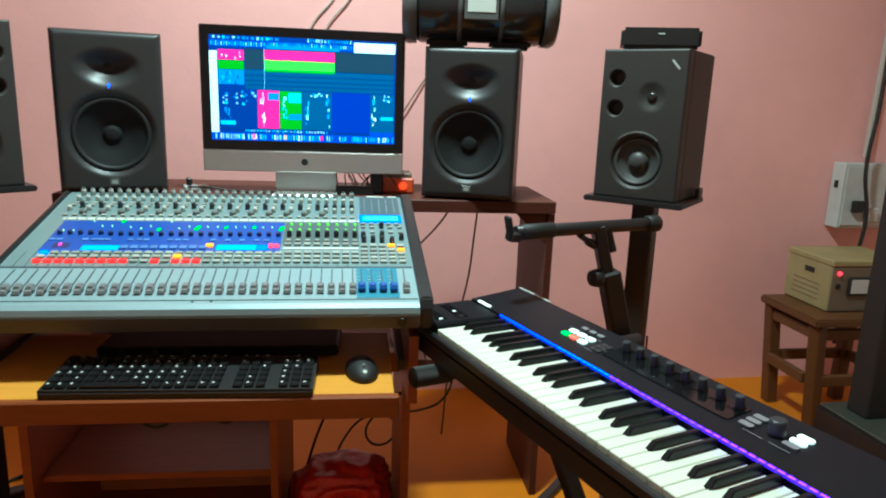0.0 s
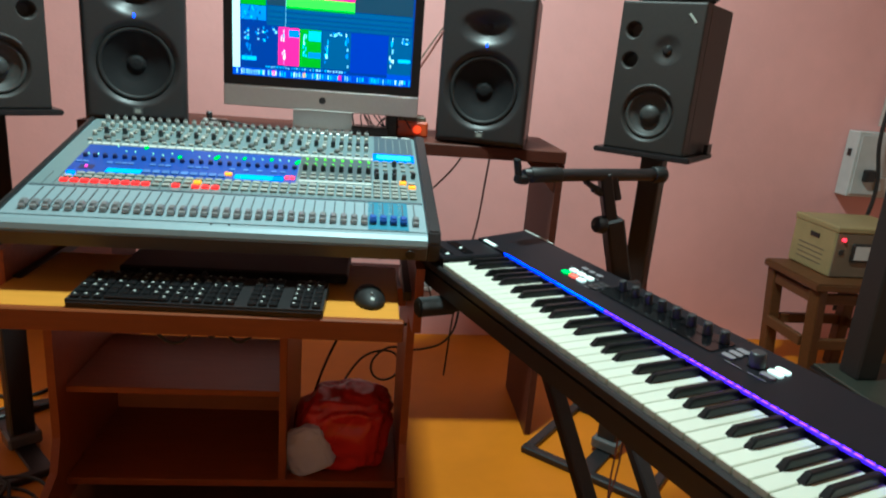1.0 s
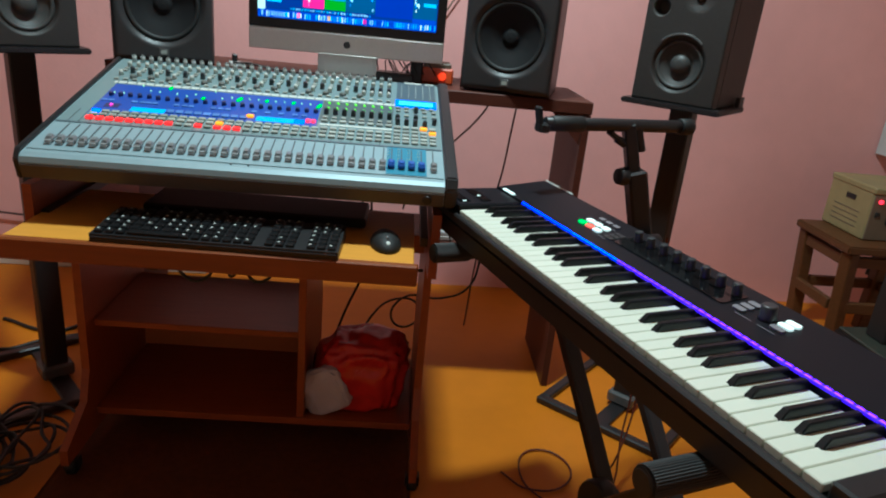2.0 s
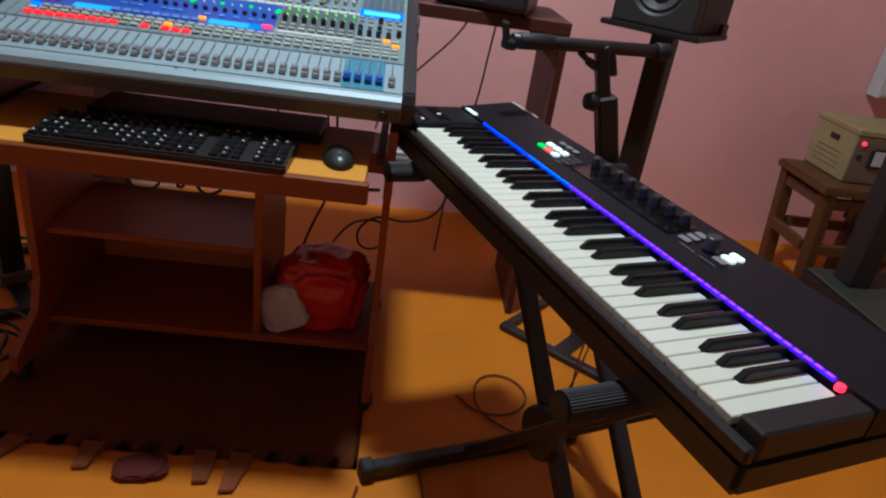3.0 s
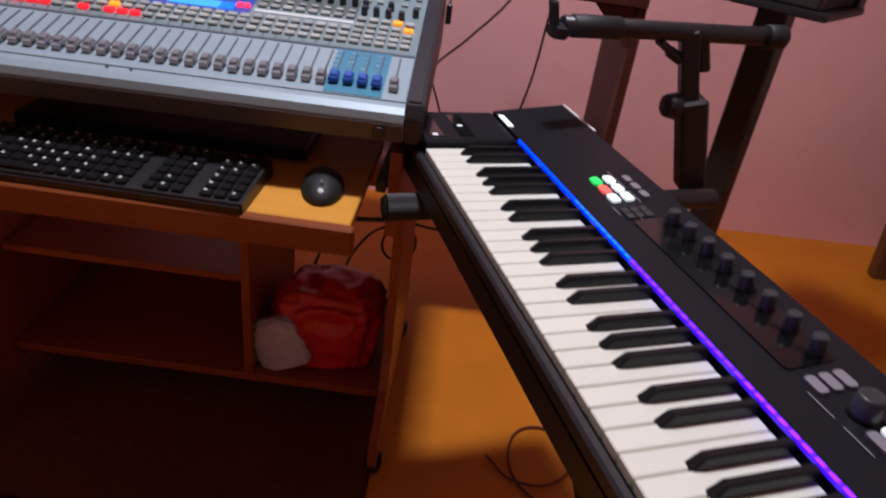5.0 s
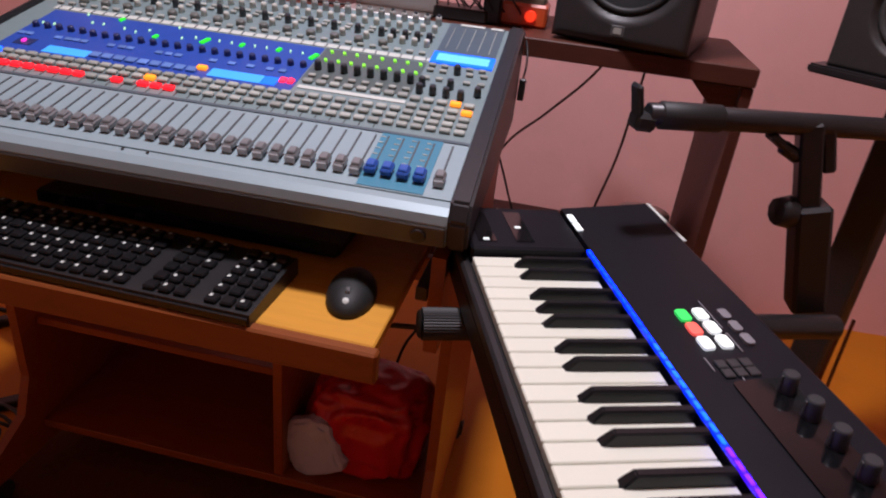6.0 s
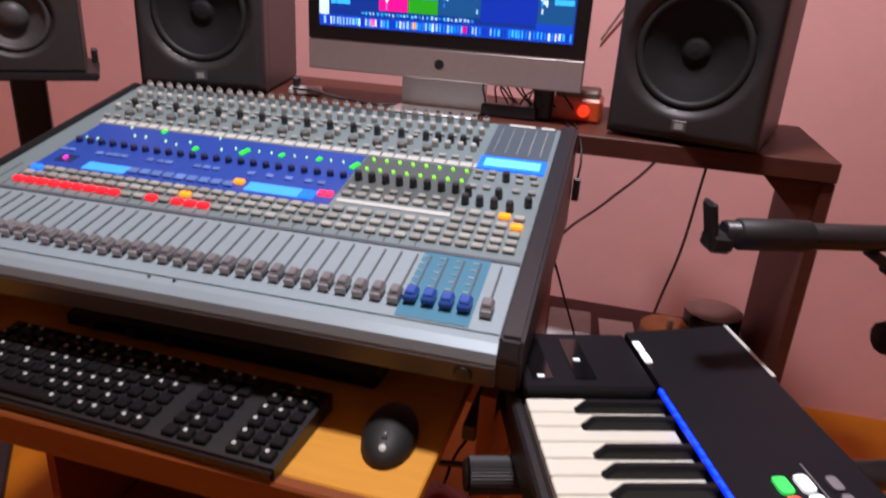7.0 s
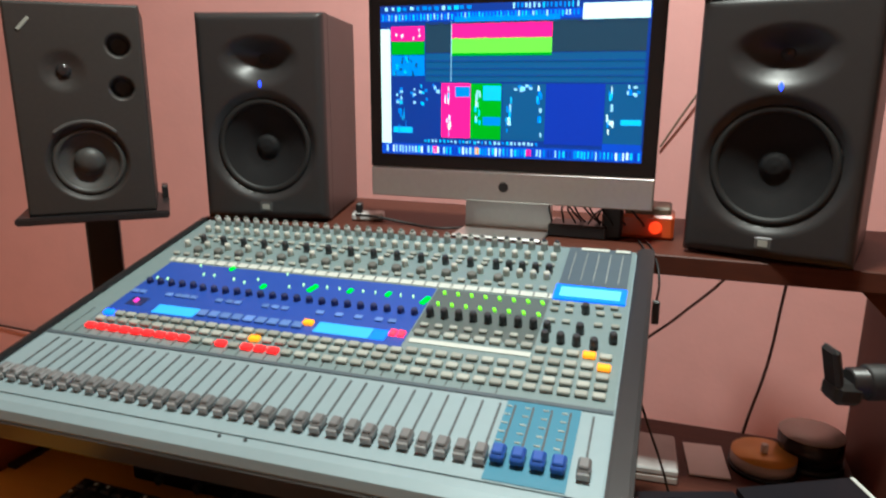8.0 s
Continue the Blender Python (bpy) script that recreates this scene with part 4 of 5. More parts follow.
def scatter(n, u0, u1, v0, v1, w, h, mats):
    """Unreadable small writing as plain bars."""
    for _ in range(n):
        u, v = srng.uniform(u0, u1), srng.uniform(v0, v1)
        mark(u, u + w * srng.uniform(0.5, 1.3), v, v + h * srng.uniform(0.6, 1.2), srng.choice(mats))


def line(u0, u1, step, v0, v1, mats, fill=0.6):
    u = u0
    while u < u1:
        mark(u, u + step * fill * srng.uniform(0.6, 1.2), v0 + srng.uniform(0, 0.006), v1 - srng.uniform(0, 0.008), srng.choice(mats))
        u += step * srng.uniform(0.85, 1.15)


line(0.02, 0.35, 0.026, 0.008, 0.038, (S_PALE, S_CYAN, S_SKY))
line(0.52, 0.76, 0.015, 0.004, 0.040, (S_CYAN, S_PALE, S_SKY), 0.45)
line(0.01, 0.30, 0.014, 0.055, 0.100, (S_CYAN, S_SKY, S_PALE), 0.4)
line(0.31, 0.76, 0.013, 0.052, 0.090, (S_CYAN, S_SKY, S_SKY, S_PALE), 0.45)
line(0.02, 0.99, 0.0135, 0.936, 0.990, (S_CYAN, S_SKY, S_PALE, S_WHITE, S_BLUE, S_CYAN, S_PALE), 0.55)
line(0.18, 0.62, 0.016, 0.890, 0.915, (S_PALE, S_CYAN, S_SKY), 0.5)
for u, mat in ((0.215, S_PINK), (0.385, S_ORANGE), (0.585, S_PINK)):
    mark(u, u + 0.018, 0.938, 0.982, mat)
scatter(26, 0.05, 0.165, 0.33, 0.44, 0.010, 0.030, (S_CYAN, S_SKY, S_TEAL))
scatter(12, 0.05, 0.165, 0.145, 0.21, 0.006, 0.022, (S_PALE, S_WHITE, S_PINK))
scatter(24, 0.055, 0.235, 0.515, 0.64, 0.010, 0.022, (S_PALE, S_CYAN, S_SKY))
scatter(8, 0.06, 0.12, 0.66, 0.80, 0.004, 0.05, (S_CYAN, S_SKY))
for u in (0.262, 0.378, 0.500, 0.612, 0.868):
    scatter(11, u, u + 0.022, 0.52, 0.84, 0.007, 0.040, (S_PALE, S_CYAN, S_WHITE, S_SKY))
scatter(9, 0.53, 0.60, 0.515, 0.55, 0.012, 0.018, (S_SKY, S_PALE))
scatter(9, 0.925, 0.97, 0.515, 0.57, 0.010, 0.022, (S_PALE, S_SKY))
line(0.30, 0.66, 0.022, 0.213, 0.221, (S_LIME, S_PINK), 0.5)
line(0.20, 0.98, 0.05, 0.118, 0.126, (S_TEAL, S_BG), 0.8)
for v in (0.36, 0.41, 0.455):
    mark(0.185, 0.99, v, v + 0.004, S_BG)
for mat, bms in marks.items():
    tagged(part("screen_writing", joined(*bms), mat, screen, "small unreadable screen writing"), kind="stuff")

# ---- on the keyboard tray ----
TRAY_Z = 0.6632
pck = thing("computer_keyboard", "black full-size computer keyboard on the sliding tray", "keyboard", pose(0.630, 2.706, TRAY_Z, 0, 0, -1))
part("base", extrude([(0.0, 0.0), (0.0, 0.016), (0.128, 0.026), (0.133, 0.022), (0.133, 0.0)], 0.452, YZ), M_BLACK, pck)
part("front_edge", box(0.002, 0.450, -0.003, 0.001, 0.002, 0.012, 0.001), M_GLOSS, pck)
keycap = mesh_of("keycap", box(-0.0078, 0.0078, -0.0078, 0.0078, 0, 0.006, 0.0018), M_BLACKKEY)
letter = mesh_of("letter_mark", box(-0.0042, -0.0002, -0.0002, 0.0042, 0.0061, 0.0063), M_WHITEBAR)
tilt = math.degrees(math.atan2(0.010, 0.128))
krng = random.Random(3)
for r in range(6):
    for c in range(23):
        if r == 0 and 3 <= c <= 7:
            continue
        if c in (15, 19):
            continue
        k = part("keycap", keycap, None, pck, m=pose(0.014 + 0.0193 * c, 0.013 + 0.0205 * r, 0.0170 + 0.0016 * r, tilt))
        if krng.random() < 0.62:
            part("letter_mark", letter, None, k)
part("space_bar", box(0.064, 0.160, 0.005, 0.021, 0.017, 0.0235, 0.002), M_BLACKKEY, pck)
mouse = thing("computer_mouse", "black computer mouse lying on the wooden tray", "mouse", pose(1.166, 2.805, TRAY_Z - 0.0005, 0, 0, 8))
mb = bmesh.new()
bmesh.ops.create_uvsphere(mb, u_segments=24, v_segments=14, radius=1)
for v in mb.verts:
    v.co = Vector((v.co.x * 0.031, v.co.y * 0.055, max(v.co.z, -0.1) * 0.026 + 0.003))
for f in mb.faces:
    f.smooth = True
part("shell", mb, M_RUBBER, mouse)
part("scroll_wheel", rod((-0.003, -0.028, 0.0235), (0.003, -0.028, 0.0235), 0.006, 14), M_RING, mouse)
# white dot painted as the lamp's glint on the shell
part("glint_dot", lathe([(0, 0), (0.004, 0), (0, 0.001)], 12, pose(0, -0.043, 0.0197, 38)), M_WHITEBAR, mouse)
rack = thing("audio_device", "flat black device pushed to the back of the tray", "device", pose(0.66, 2.885, TRAY_Z))
part("case", box(0.0, 0.46, 0.0, 0.13, 0.003, 0.024, 0.004), M_BLACK, rack)
part("front_panel", box(0.003, 0.457, -0.004, -0.0002, 0.005, 0.022, 0.001), M_SATIN, rack)
for x in (0.05, 0.11, 0.17):
    part("dial", rod((x, -0.0042, 0.014), (x, -0.012, 0.014), 0.006, 14), M_KNOBDARK, rack)
for x in (0.03, 0.43):
    part("foot", box(x - 0.01, x + 0.01, 0.03, 0.10, 0.0, 0.003), M_RUBBER, rack)

# ---- in the desk's open compartment ----
bag = thing("carrier_bag", "crumpled red and white plastic carrier bag on the bottom shelf", "bag", pose(1.115, 3.12, 0.1065))


def crumpled(sx, sy, sz, seed):
    """A limp, creased plastic bag standing on z = 0."""
    bm = bmesh.new()
    bmesh.ops.create_icosphere(bm, subdivisions=5, radius=1)
    off = Vector((seed, 2 * seed, 0.5))
    for v in bm.verts:
        c = v.co.copy()
        crease = (1 - 2 * abs(noise.noise(c * 1.7 + off))) * 0.15 + (1 - 2 * abs(noise.noise(c * 3.4 - off))) * 0.085 + 0.02 * noise.noise(c * 11 + off)
        c *= 0.92 + crease
        f = lambda q: math.copysign(abs(q) ** 0.72, q)
        z = (f(c.z) + 0.80) * sz
        lean = 0.18 * max(0.0, c.z)
        v.co = Vector((f(c.x) * sx * (1 + 0.10 * noise.noise(Vector((c.z * 2, seed, 0)))) + lean * sx, f(c.y) * sy - lean * sy, max(z, 0.0)))
    for f in bm.faces:
        f.smooth = True
    return bm


part("red_bag", crumpled(0.118, 0.090, 0.112, 3.0), M_RED, bag, "shiny red plastic")
part("white_patch", crumpled(0.062, 0.024, 0.066, 9.0), M_BAGWHITE, bag, "white plastic side with print", m=pose(-0.060, -0.084, 0.012, 0, -28, -8))

# ---- hutch, small things ----
disc1 = thing("disc_stack", "short stack of discs with a gold top one", "discs", pose(1.517, 3.600, 0.448))
part("spindle_base", lathe([(0, 0), (0.064, 0), (0.064, 0.008), (0, 0.008)], 36), M_BLACK, disc1)
part("pile_body", lathe([(0, 0.0085), (0.060, 0.0085), (0.060, 0.030), (0, 0.030)], 40), M_DISCGREY, disc1)
part("top_disc", lathe([(0.0075, 0.0305), (0.060, 0.0305), (0.060, 0.0317), (0.0075, 0.0317)], 40), M_GOLD, disc1)
part("spindle", rod((0, 0, 0.0318), (0, 0, 0.050), 0.0065, 12), M_WHITEPAPER, disc1)
disc2 = thing("disc_spindle", "tall black stack of discs with a pale label disc", "discs", pose(1.606, 3.655, 0.448))
part("spindle_base", lathe([(0, 0), (0.064, 0), (0.064, 0.010), (0, 0.010)], 36), M_BLACK, disc2)
part("pile_body", lathe([(0, 0.0105), (0.060, 0.0105), (0.060, 0.062), (0, 0.062)], 40), M_GLOSS, disc2)
part("top_disc", lathe([(0.0075, 0.0625), (0.060, 0.0625), (0.060, 0.0637), (0.0075, 0.0637)], 40), M_DISCGREY, disc2)
card = thing("white_card", "blank white card lying on the shelf", "paper", pose(1.412, 3.585, 0.448, 0, 0, 6))
part("sheet", box(-0.038, 0.038, -0.062, 0.062, 0.0, 0.004, 0.001), M_WHITEPAPER, card)
cbox = thing("plastic_case", "small clear grey plastic case on the shelf", "box", pose(1.310, 3.540, 0.448, 0, 0, 4))
part("lower_half", box(-0.045, 0.045, -0.07, 0.07, 0.0, 0.016, 0.003), M_DISCGREY, cbox)
part("lid", box(-0.045, 0.045, -0.07, 0.07, 0.0165, 0.030, 0.003), M_BOXGREY, cbox)

dev = thing("orange_device", "small orange-red device box with dark top", "device", pose(1.262, 3.545, TOP))
part("case", box(-0.052, 0.052, -0.035, 0.045, 0.0, 0.044, 0.005), M_ORANGE, dev)
part("lid", box(-0.035, 0.045, -0.03, 0.045, 0.0405, 0.058, 0.004), M_TAUPE, dev)
part("bright_lens", rod((0.020, -0.0352, 0.022), (0.020, -0.042, 0.022), 0.011, 18), material("orange_glow", (1.0, 0.05, 0.010), emit=1.3), dev)
hub = thing("cable_hub", "black plug adaptor with tangled leads", "adaptor", pose(1.17, 3.50, TOP))
part("block", box(-0.075, 0.03, -0.03, 0.03, 0.0, 0.024, 0.003), M_BLACK, hub)
part("plug", box(0.02, 0.055, -0.015, 0.02, 0.0, 0.060, 0.004), M_BLACK, hub)
hrng = random.Random(11)
for i in range(6):
    x = -0.07 + 0.022 * i
    cable("lead", [(x, -0.02, 0.026), (x + hrng.uniform(-0.02, 0.03), -0.03, 0.05 + hrng.uniform(0, 0.025)), (x + hrng.uniform(0, 0.05), 0.0, 0.032), (x + 0.05, 0.04, 0.004)], 0.0018, M_CABLE, "", hub)
adap = thing("usb_adaptor", "small white adaptor lying beside the monitor", "adaptor", pose(0.705, 3.50, TOP, 0, 0, 20))
part("block", box(-0.02, 0.045, -0.02, 0.02, 0.0, 0.014, 0.003), M_BOXGREY, adap)
part("dark_plug", box(-0.012, 0.002, -0.012, 0.012, 0.0145, 0.034, 0.003), M_BLACK, adap)
cable("desk_cable", [(0.70, 3.48, TOP + 0.012), (0.76, 3.46, TOP + 0.014), (0.82, 3.47, TOP + 0.004), (0.90, 3.45, TOP + 0.004), (0.95, 3.50, TOP + 0.004)], 0.0025, M_CABLE, "thin black lead lying on the hutch top")

# cables that hang behind the hutch
cable("hanging_cable", [(1.475, 3.76, 0.875), (1.44, 3.77, 0.80), (1.34, 3.80, 0.675), (1.24, 3.82, 0.560), (1.20, 3.8, 0.44)], 0.0031, M_BROWNCABLE, "dark brown cable sagging behind the hutch")
cable("hanging_cable", [(1.550, 3.755, 0.875), (1.539, 3.757, 0.75), (1.525, 3.757, 0.60), (1.498, 3.757, 0.46), (1.474, 3.757, 0.30), (1.46, 3.80, 0.004)], 0.0031, M_BROWNCABLE, "straight dark brown cable hanging behind the hutch")
cable("hanging_cable", [(1.258, 3.380, 0.715), (1.283, 3.385, 0.652), (1.302, 3.385, 0.601), (1.323, 3.39, 0.545), (1.352, 3.40, 0.449)], 0.0022, M_CABLE, "thin black lead hanging beside the desk")
usb = thing("hanging_plugs", "two black plugs dangling from leads beside the console", "cable", pose(1.283, 3.362, 0))
for dx, z in ((0.0, 0.755), (0.014, 0.800)):
    part("plug", box(dx - 0.006, dx + 0.006, -0.004, 0.004, z, z + 0.04, 0.002), M_BLACK, usb)
    cable("lead", [(dx, 0, z + 0.038), (dx + 0.002, 0, 0.87), (dx - 0.01, 0.05, 0.905), (dx - 0.03, 0.13, 0.912)], 0.0018, M_CABLE, "", usb)
cable("wall_cable", [(1.26, wall_y(1.26) - 0.01, 1.02), (1.33, wall_y(1.33) - 0.02, 1.14), (1.42, wall_y(1.42) - 0.01, 1.28), (1.5, wall_y(1.5) - 0.01, 1.42)], 0.0028, M_TAUPE, "thin grey-brown cable running up the wall")
# one cable and its shadow on the wall, both built as cables
for dx in (0.0, 0.055):
    cable("wall_cable", [(0.95 + dx, wall_y(1.0) - 0.008, 1.30), (0.99 + dx, wall_y(1.0) - 0.010, 1.42), (1.07 + dx, wall_y(1.1) - 0.008, 1.52), (1.17 + dx, wall_y(1.2) - 0.008, 1.75)], 0.0034, M_DISCGREY, "pale cable up the wall, paired with its shadow drawn as a cable")
cable("wall_cable", [(-1.2, wall_y(-1.2) - 0.01, 0.26), (-0.7, wall_y(-0.7) - 0.02, 0.24), (-0.35, wall_y(-0.35) - 0.02, 0.22), (-0.1, wall_y(-0.1) - 0.02, 0.20)], 0.004, M_CABLE, "dark cable strung along the low wall")

# tangled leads below the tray and behind
trng = random.Random(21)
for x, z in ((0.60, 0.60), (0.70, 0.58), (0.955, 0.61), (1.09, 0.60), (1.115, 0.59)):
    cable("hanging_cable", [(x, 3.362, 0.733), (x + 0.004, 3.366, 0.68), (x - 0.006, 3.364, z), (x + 0.010, 3.37, z - 0.12)], 0.0034, M_CABLE, "short black lead hanging behind the desk")
tangle = thing("under_tray_leads", "tangle of dark leads hanging under the keyboard tray", "cable", pose(0, 0, 0))
for i in range(9):
    x = 0.66 + 0.045 * i
    cable("lead", [(x, 2.90, 0.640), (x + trng.uniform(-0.02, 0.03), 2.86, 0.575 + trng.uniform(-0.02, 0.02)), (x + trng.uniform(0.0, 0.06), 2.86, 0.545 + trng.uniform(-0.015, 0.04)), (x + trng.uniform(0.0, 0.06), 2.89, 0.640)], 0.0035, M_CABLE, "", tangle)
cable("lead", [(0.62, 2.90, 0.575), (0.75, 2.87, 0.570), (0.90, 2.86, 0.562), (1.05, 2.87, 0.568), (1.25, 2.90, 0.575)], 0.004, M_CABLE, "", tangle)
cable("loose_cable", [(1.08, 3.42, 0.05), (1.12, 3.47, 0.17), (1.20, 3.49, 0.235), (1.27, 3.48, 0.22), (1.25, 3.46, 0.16), (1.19, 3.47, 0.17), (1.22, 3.49, 0.24), (1.34, 3.495, 0.245), (1.42, 3.50, 0.28), (1.46, 3.56, 0.36), (1.465, 3.60, 0.42)], 0.0036, M_CABLE, "black cable looping behind the desk")
cable("loose_cable", [(0.99, 3.40, 0.02), (1.04, 3.42, 0.20), (1.10, 3.40, 0.36), (1.14, 3.30, 0.52)], 0.004, M_CABLE, "black lead rising from the floor behind the desk")
cable("floor_cable", [(1.50, 2.96, 0.006), (1.56, 2.90, 0.006), (1.66, 2.92, 0.006), (1.68, 3.02, 0.006), (1.60, 3.06, 0.006), (1.55, 2.98, 0.006), (1.60, 2.86, 0.006), (1.72, 2.84, 0.012), (1.80, 2.97, 0.15), (1.82, 3.02, 0.42), (1.80, 2.98, 0.66)], 0.0026, M_REDCABLE, "brownish cable looped on the floor under the keyboard")
cable("floor_cable", [(1.70, 2.86, 0.006), (1.79, 2.94, 0.10), (1.85, 3.05, 0.35), (1.82, 3.00, 0.66)], 0.0026, M_REDCABLE, "brownish cable rising from the floor to the keyboard")
cable("floor_cable", [(1.27, 2.62, 0.006), (1.26, 2.55, 0.006), (1.30, 2.46, 0.006), (1.38, 2.36, 0.006), (1.36, 2.2, 0.006)], 0.003, M_REDCABLE, "thin brownish cable trailing across the floor")
cable("floor_cable", [(1.40, 2.70, 0.006), (1.42, 2.55, 0.006), (1.45, 2.40, 0.006), (1.42, 2.25, 0.006)], 0.003, M_REDCABLE, "thin brownish cable trailing across the floor")
for k in range(6):
    pts = []
    x0, y0 = 0.32 - 0.055 * k, 2.93 - 0.045 * k
    for i in range(26):
        a = i * 1.15 + k
        rr = 0.035 + 0.095 * trng.random()
        pts.append((x0 + rr * math.cos(a), y0 + 1.1 * rr * math.sin(a), 0.008 + 0.0022 * i + 0.035 * trng.random()))
    cable("coiled_cable", pts, 0.0042, M_CABLE, "heap of coiled black cable on the floor")
cable("floor_cable", [(-0.2, 3.5, 0.006), (0.0, 3.42, 0.006), (0.10, 3.50, 0.006), (0.25, 3.55, 0.006), (0.38, 3.46, 0.006)], 0.006, M_CABLE, "black cable lying on the floor behind the stand")
cable("floor_cable", [(-0.1, 3.62, 0.006), (0.1, 3.56, 0.006), (0.2, 3.66, 0.006), (0.37, 3.62, 0.006)], 0.006, M_CABLE, "black cable lying on the floor behind the stand")

# ---- stool and amplifier in the corner ----
ST = pose(2.805, 3.735, 0, 0, 0, 2)
stool = thing("wooden_stool", "worn brown wooden stool with rails and thick top", "stool", ST @ Matrix.Diagonal((1.067, 1.067, 0.909, 1)))
part("seat_top", box(-0.012, 0.392, -0.012, 0.305, 0.462, 0.495, 0.006, 2), M_STOOLWOOD, stool)
for x in (0.0, 0.336):
    for y in (0.0, 0.248):
        sx, sy = (0.040 if x == 0 else -0.010), (0.012 if y == 0 else 0.0)
        part("leg", joined(bar((x + 0.022 + sx, y + 0.022 + sy, 0.0), (x + 0.022, y + 0.022, 0.461), 0.044, 0.044, 0.004)), M_STOOLWOOD, stool)
for z in (0.40, 0.20):
    part("rail", box(0.046, 0.334, 0.008, 0.030, z, z + 0.045, 0.003), M_STOOLWOOD, stool)
    part("rail", box(0.046, 0.334, 0.262, 0.284, z, z + 0.045, 0.003), M_STOOLWOOD, stool)
    part("rail", box(0.008, 0.030, 0.046, 0.246, z, z + 0.045, 0.003), M_STOOLWOOD, stool)
    part("rail", box(0.350, 0.372, 0.046, 0.246, z, z + 0.045, 0.003), M_STOOLWOOD, stool)
amp = thing("voltage_stabiliser", "cream metal voltage stabiliser with meter, on the stool", "stabiliser", ST @ pose(0.091, 0.080, 0.4505) @ Matrix.Diagonal((1.067, 1.067, 1.067, 1)))
part("case", box(0.0, 0.30, 0.004, 0.235, 0.0, 0.182, 0.005), M_CREAM, amp)
part("front_panel", box(0.004, 0.296, -0.002, 0.0035, 0.004, 0.160, 0.001), M_TAUPE, amp, "grey-brown front panel")
part("lid_lip", box(-0.003, 0.303, -0.004, 0.238, 0.163, 0.185, 0.004), M_CREAM, amp)
meter = part("meter", box(0.062, 0.177, -0.010, -0.0022, 0.060, 0.128, 0.004), M_BLACK, amp)
part("meter_glass", box(0.075, 0.164, -0.0115, -0.0102, 0.069, 0.119, 0.001), M_BOXGREY, meter)
part("pilot_light", rod((0.026, -0.0022, 0.140), (0.026, -0.010, 0.140), 0.007, 14), G_REDLED, amp, "glowing red pilot light")
part("switch", box(0.018, 0.036, -0.006, -0.0022, 0.085, 0.103, 0.002), M_BLACK, amp)
part("side_slot", box(-0.0028, 0.0, 0.085, 0.135, 0.120, 0.138, 0.001), M_BLACK, amp)
for i in range(4):
    part("vent", box(-0.0008, 0.0004, 0.05, 0.19, 0.03 + 0.018 * i, 0.034 + 0.018 * i), M_TAUPE, amp)

# switch box on the wall with its cables
WX = 3.168
sbox = thing("wall_switch_box", "grey metal switch box fixed to the wall", "switch box", pose(WX, wall_y(WX), 0.70, 0, 0, WALL_TURN))
part("case", box(0.0, 0.30, -0.075, -0.004, 0.0, 0.275, 0.004), M_BOXGREY, sbox)
part("cover", box(0.012, 0.288, -0.080, -0.0755, 0.012, 0.263, 0.002), M_BOXGREY, sbox)
part("side_knockout", box(-0.003, 0.0, -0.05, -0.03, 0.17, 0.20), M_BLACK, sbox)
part("fuse_holder", box(0.05, 0.10, -0.105, -0.0805, 0.07, 0.12, 0.004), M_BLACK, sbox)
part("fuse_holder", box(0.12, 0.17, -0.105, -0.0805, 0.03, 0.09, 0.004), M_BOXGREY, sbox)
cable("wall_cable", [(WX + 0.10, wall_y(WX) - 0.10, 2.7), (WX + 0.09, wall_y(WX) - 0.10, 1.6), (WX + 0.075, wall_y(WX) - 0.12, 1.2), (WX + 0.055, wall_y(WX) - 0.13, 0.95), (WX + 0.085, wall_y(WX) - 0.14, 0.75), (WX + 0.07, wall_y(WX) - 0.13, 0.55), (WX + 0.05, wall_y(WX) - 0.12, 0.2)], 0.008, M_CABLE, "thick dark cable running down the wall")
cable("wall_cable", [(WX + 0.15, wall_y(WX) - 0.02, 2.7), (WX + 0.14, wall_y(WX) - 0.02, 1.6), (WX + 0.13, wall_y(WX) - 0.02, 1.0)], 0.012, M_DISCGREY, "pale conduit on the wall")

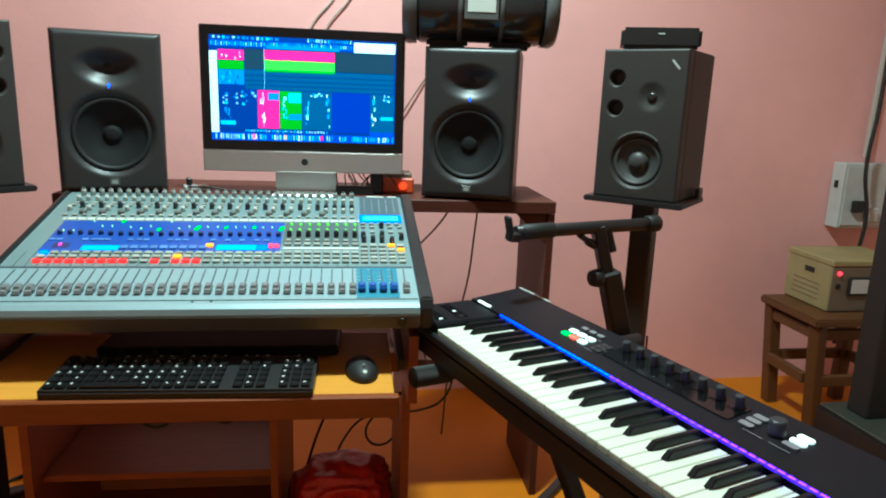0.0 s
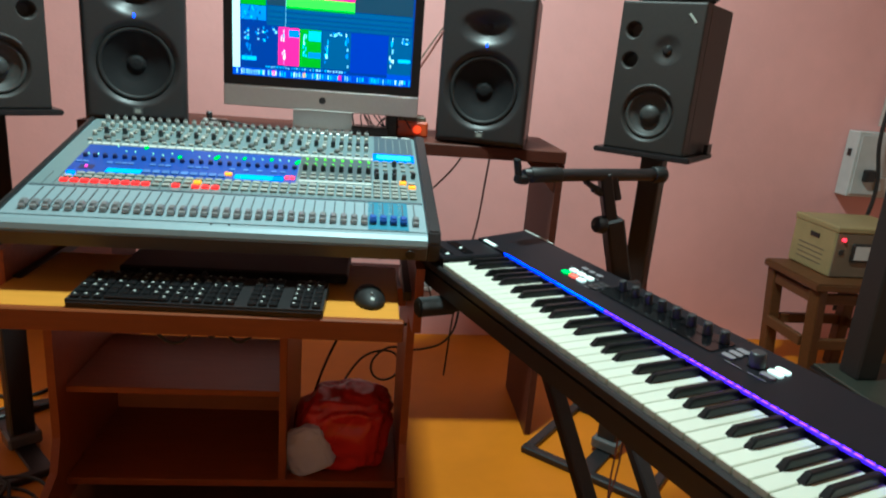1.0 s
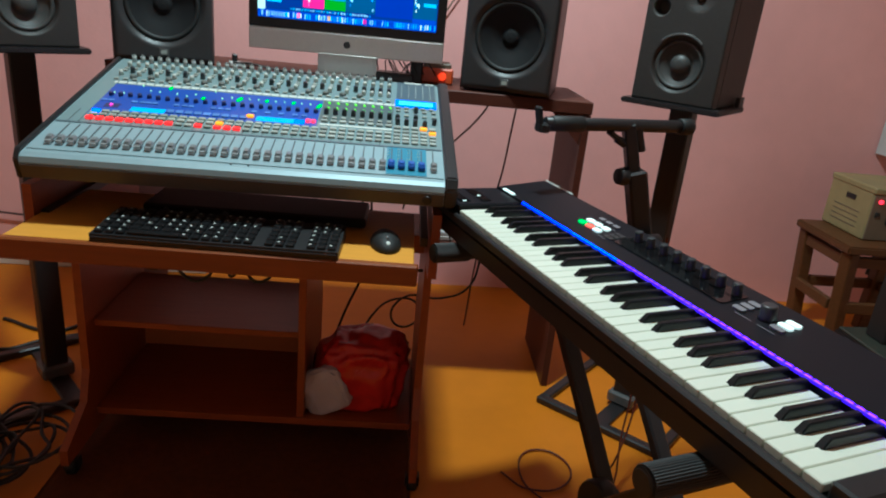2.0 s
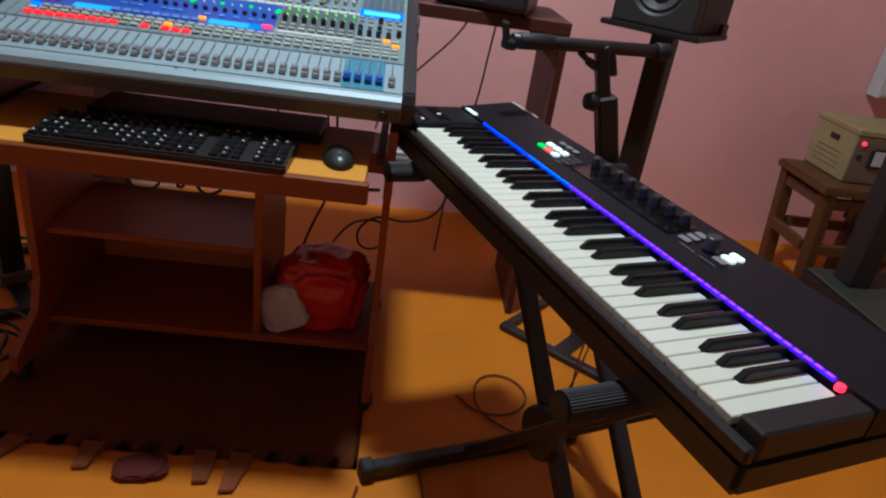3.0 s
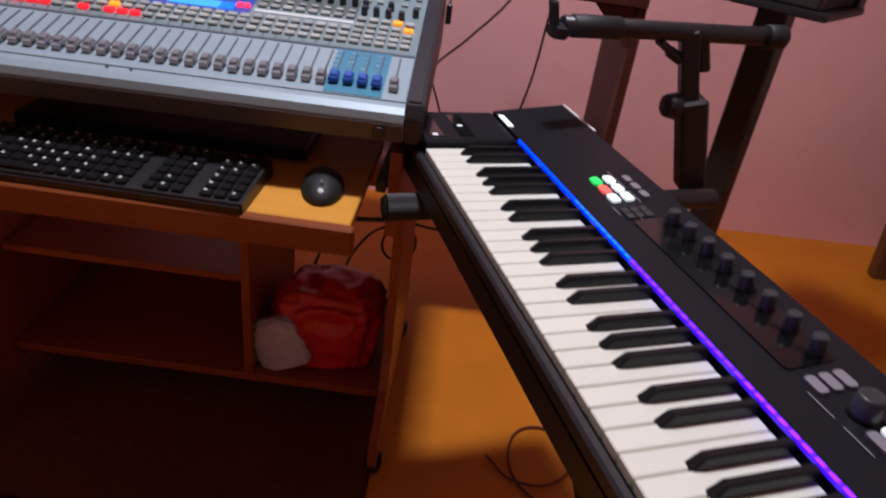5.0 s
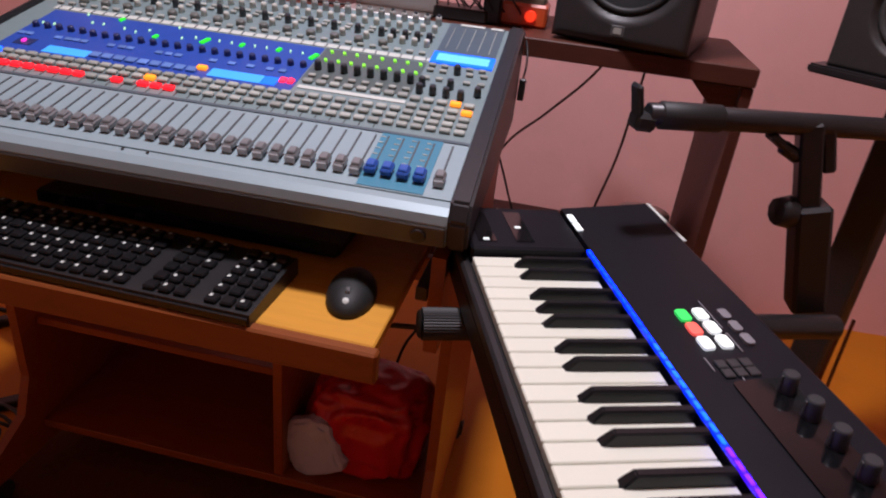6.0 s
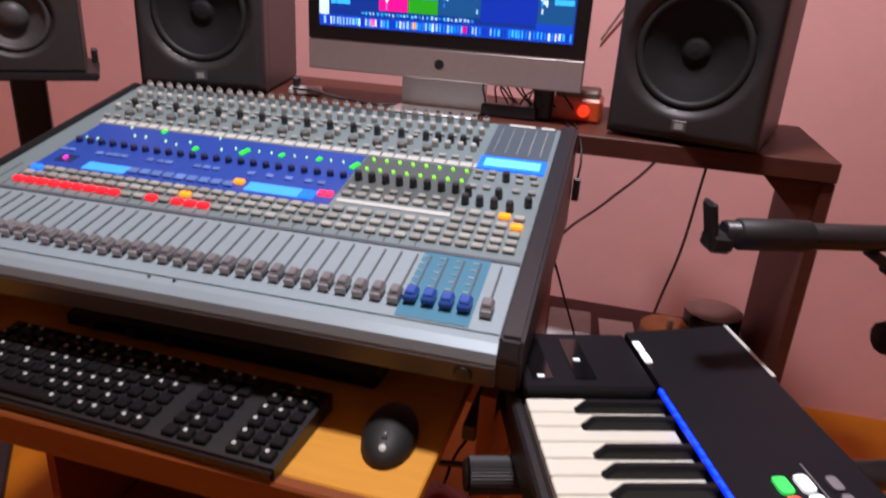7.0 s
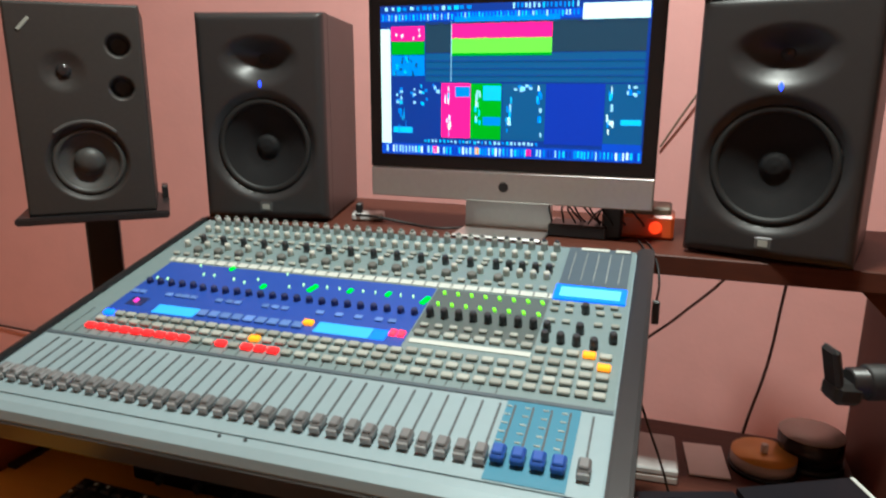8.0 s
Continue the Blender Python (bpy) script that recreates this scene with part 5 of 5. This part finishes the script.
# dark stand at the side
tall = thing("floor_stand", "black square floor stand on a heavy dark base box", "stand", pose(2.69, 3.10, 0, 0, 0, 4))
part("base_box", box(0.0, 0.38, 0.0, 0.40, 0.0, 0.235, 0.006, 2), M_STEEL, tall)
part("base_top", box(0.008, 0.372, 0.008, 0.392, 0.2352, 0.245, 0.003), material("dull_green_grey_plate", (0.035, 0.042, 0.032), 0.5, vary=0.3, scale=20, stain=0.3, stain_scale=8), tall, "dull green-grey top plate")
part("post", box(0.065, 0.145, 0.262, 0.345, 0.2455, 1.55, 0.005), M_RUBBER, tall)
part("pale_batten", box(0.20, 0.235, 0.20, 0.225, 0.2455, 0.52, 0.003), M_CREAMSTICK, tall, "cream wooden batten")

# ---- dark sheet drawn as the desk's floor shadow, and red cloth ----
mat = thing("floor_shadow_sheet", "dark brown sheet with ragged front edge, drawn as the desk's shadow", "mat", pose(0, 0, 0))
mbm = bmesh.new()
mrng = random.Random(17)
cols = 48
front = [2.672 + 0.020 * noise.noise(Vector((i * 0.35, 3.0, 0))) for i in range(cols + 1)]
rows = [[mbm.verts.new((0.42 + 0.845 * i / cols, front[i] + (3.30 - front[i]) * j / 10, 0.005 + 0.004 * noise.noise(Vector((i * 0.4, j * 0.6, 1))))) for i in range(cols + 1)] for j in range(11)]
for j in range(10):
    for i in range(cols):
        mbm.faces.new((rows[j][i], rows[j][i + 1], rows[j + 1][i + 1], rows[j + 1][i])).smooth = True
bmesh.ops.solidify(mbm, geom=mbm.faces[:], thickness=0.004)
part("shadow_sheet", mbm, M_SHADESHEET, mat)
# strips that carry the painted shadow's ragged front edge forward
for x, dx, n_ in ((0.545, -0.045, 0.105), (0.700, 0.0, 0.070), (0.935, 0.010, 0.085), (1.015, -0.012, 0.105)):
    part("shadow_strip", extrude([(x - 0.024, 2.69), (x + 0.028, 2.69), (x + 0.016 + dx, 2.685 - n_), (x - 0.014 + dx, 2.680 - n_)], 0.007, Matrix.Translation((0, 0, 0.004)), 0.002), M_SHADESHEET, mat)
rag = thing("red_cloth", "crumpled dull red cloth lying at the edge of the shadow sheet", "cloth", pose(0.820, 2.625, 0.0, 0, 0, 10))
part("cloth", crumpled(0.050, 0.034, 0.012, 5.0), M_RAG, rag)
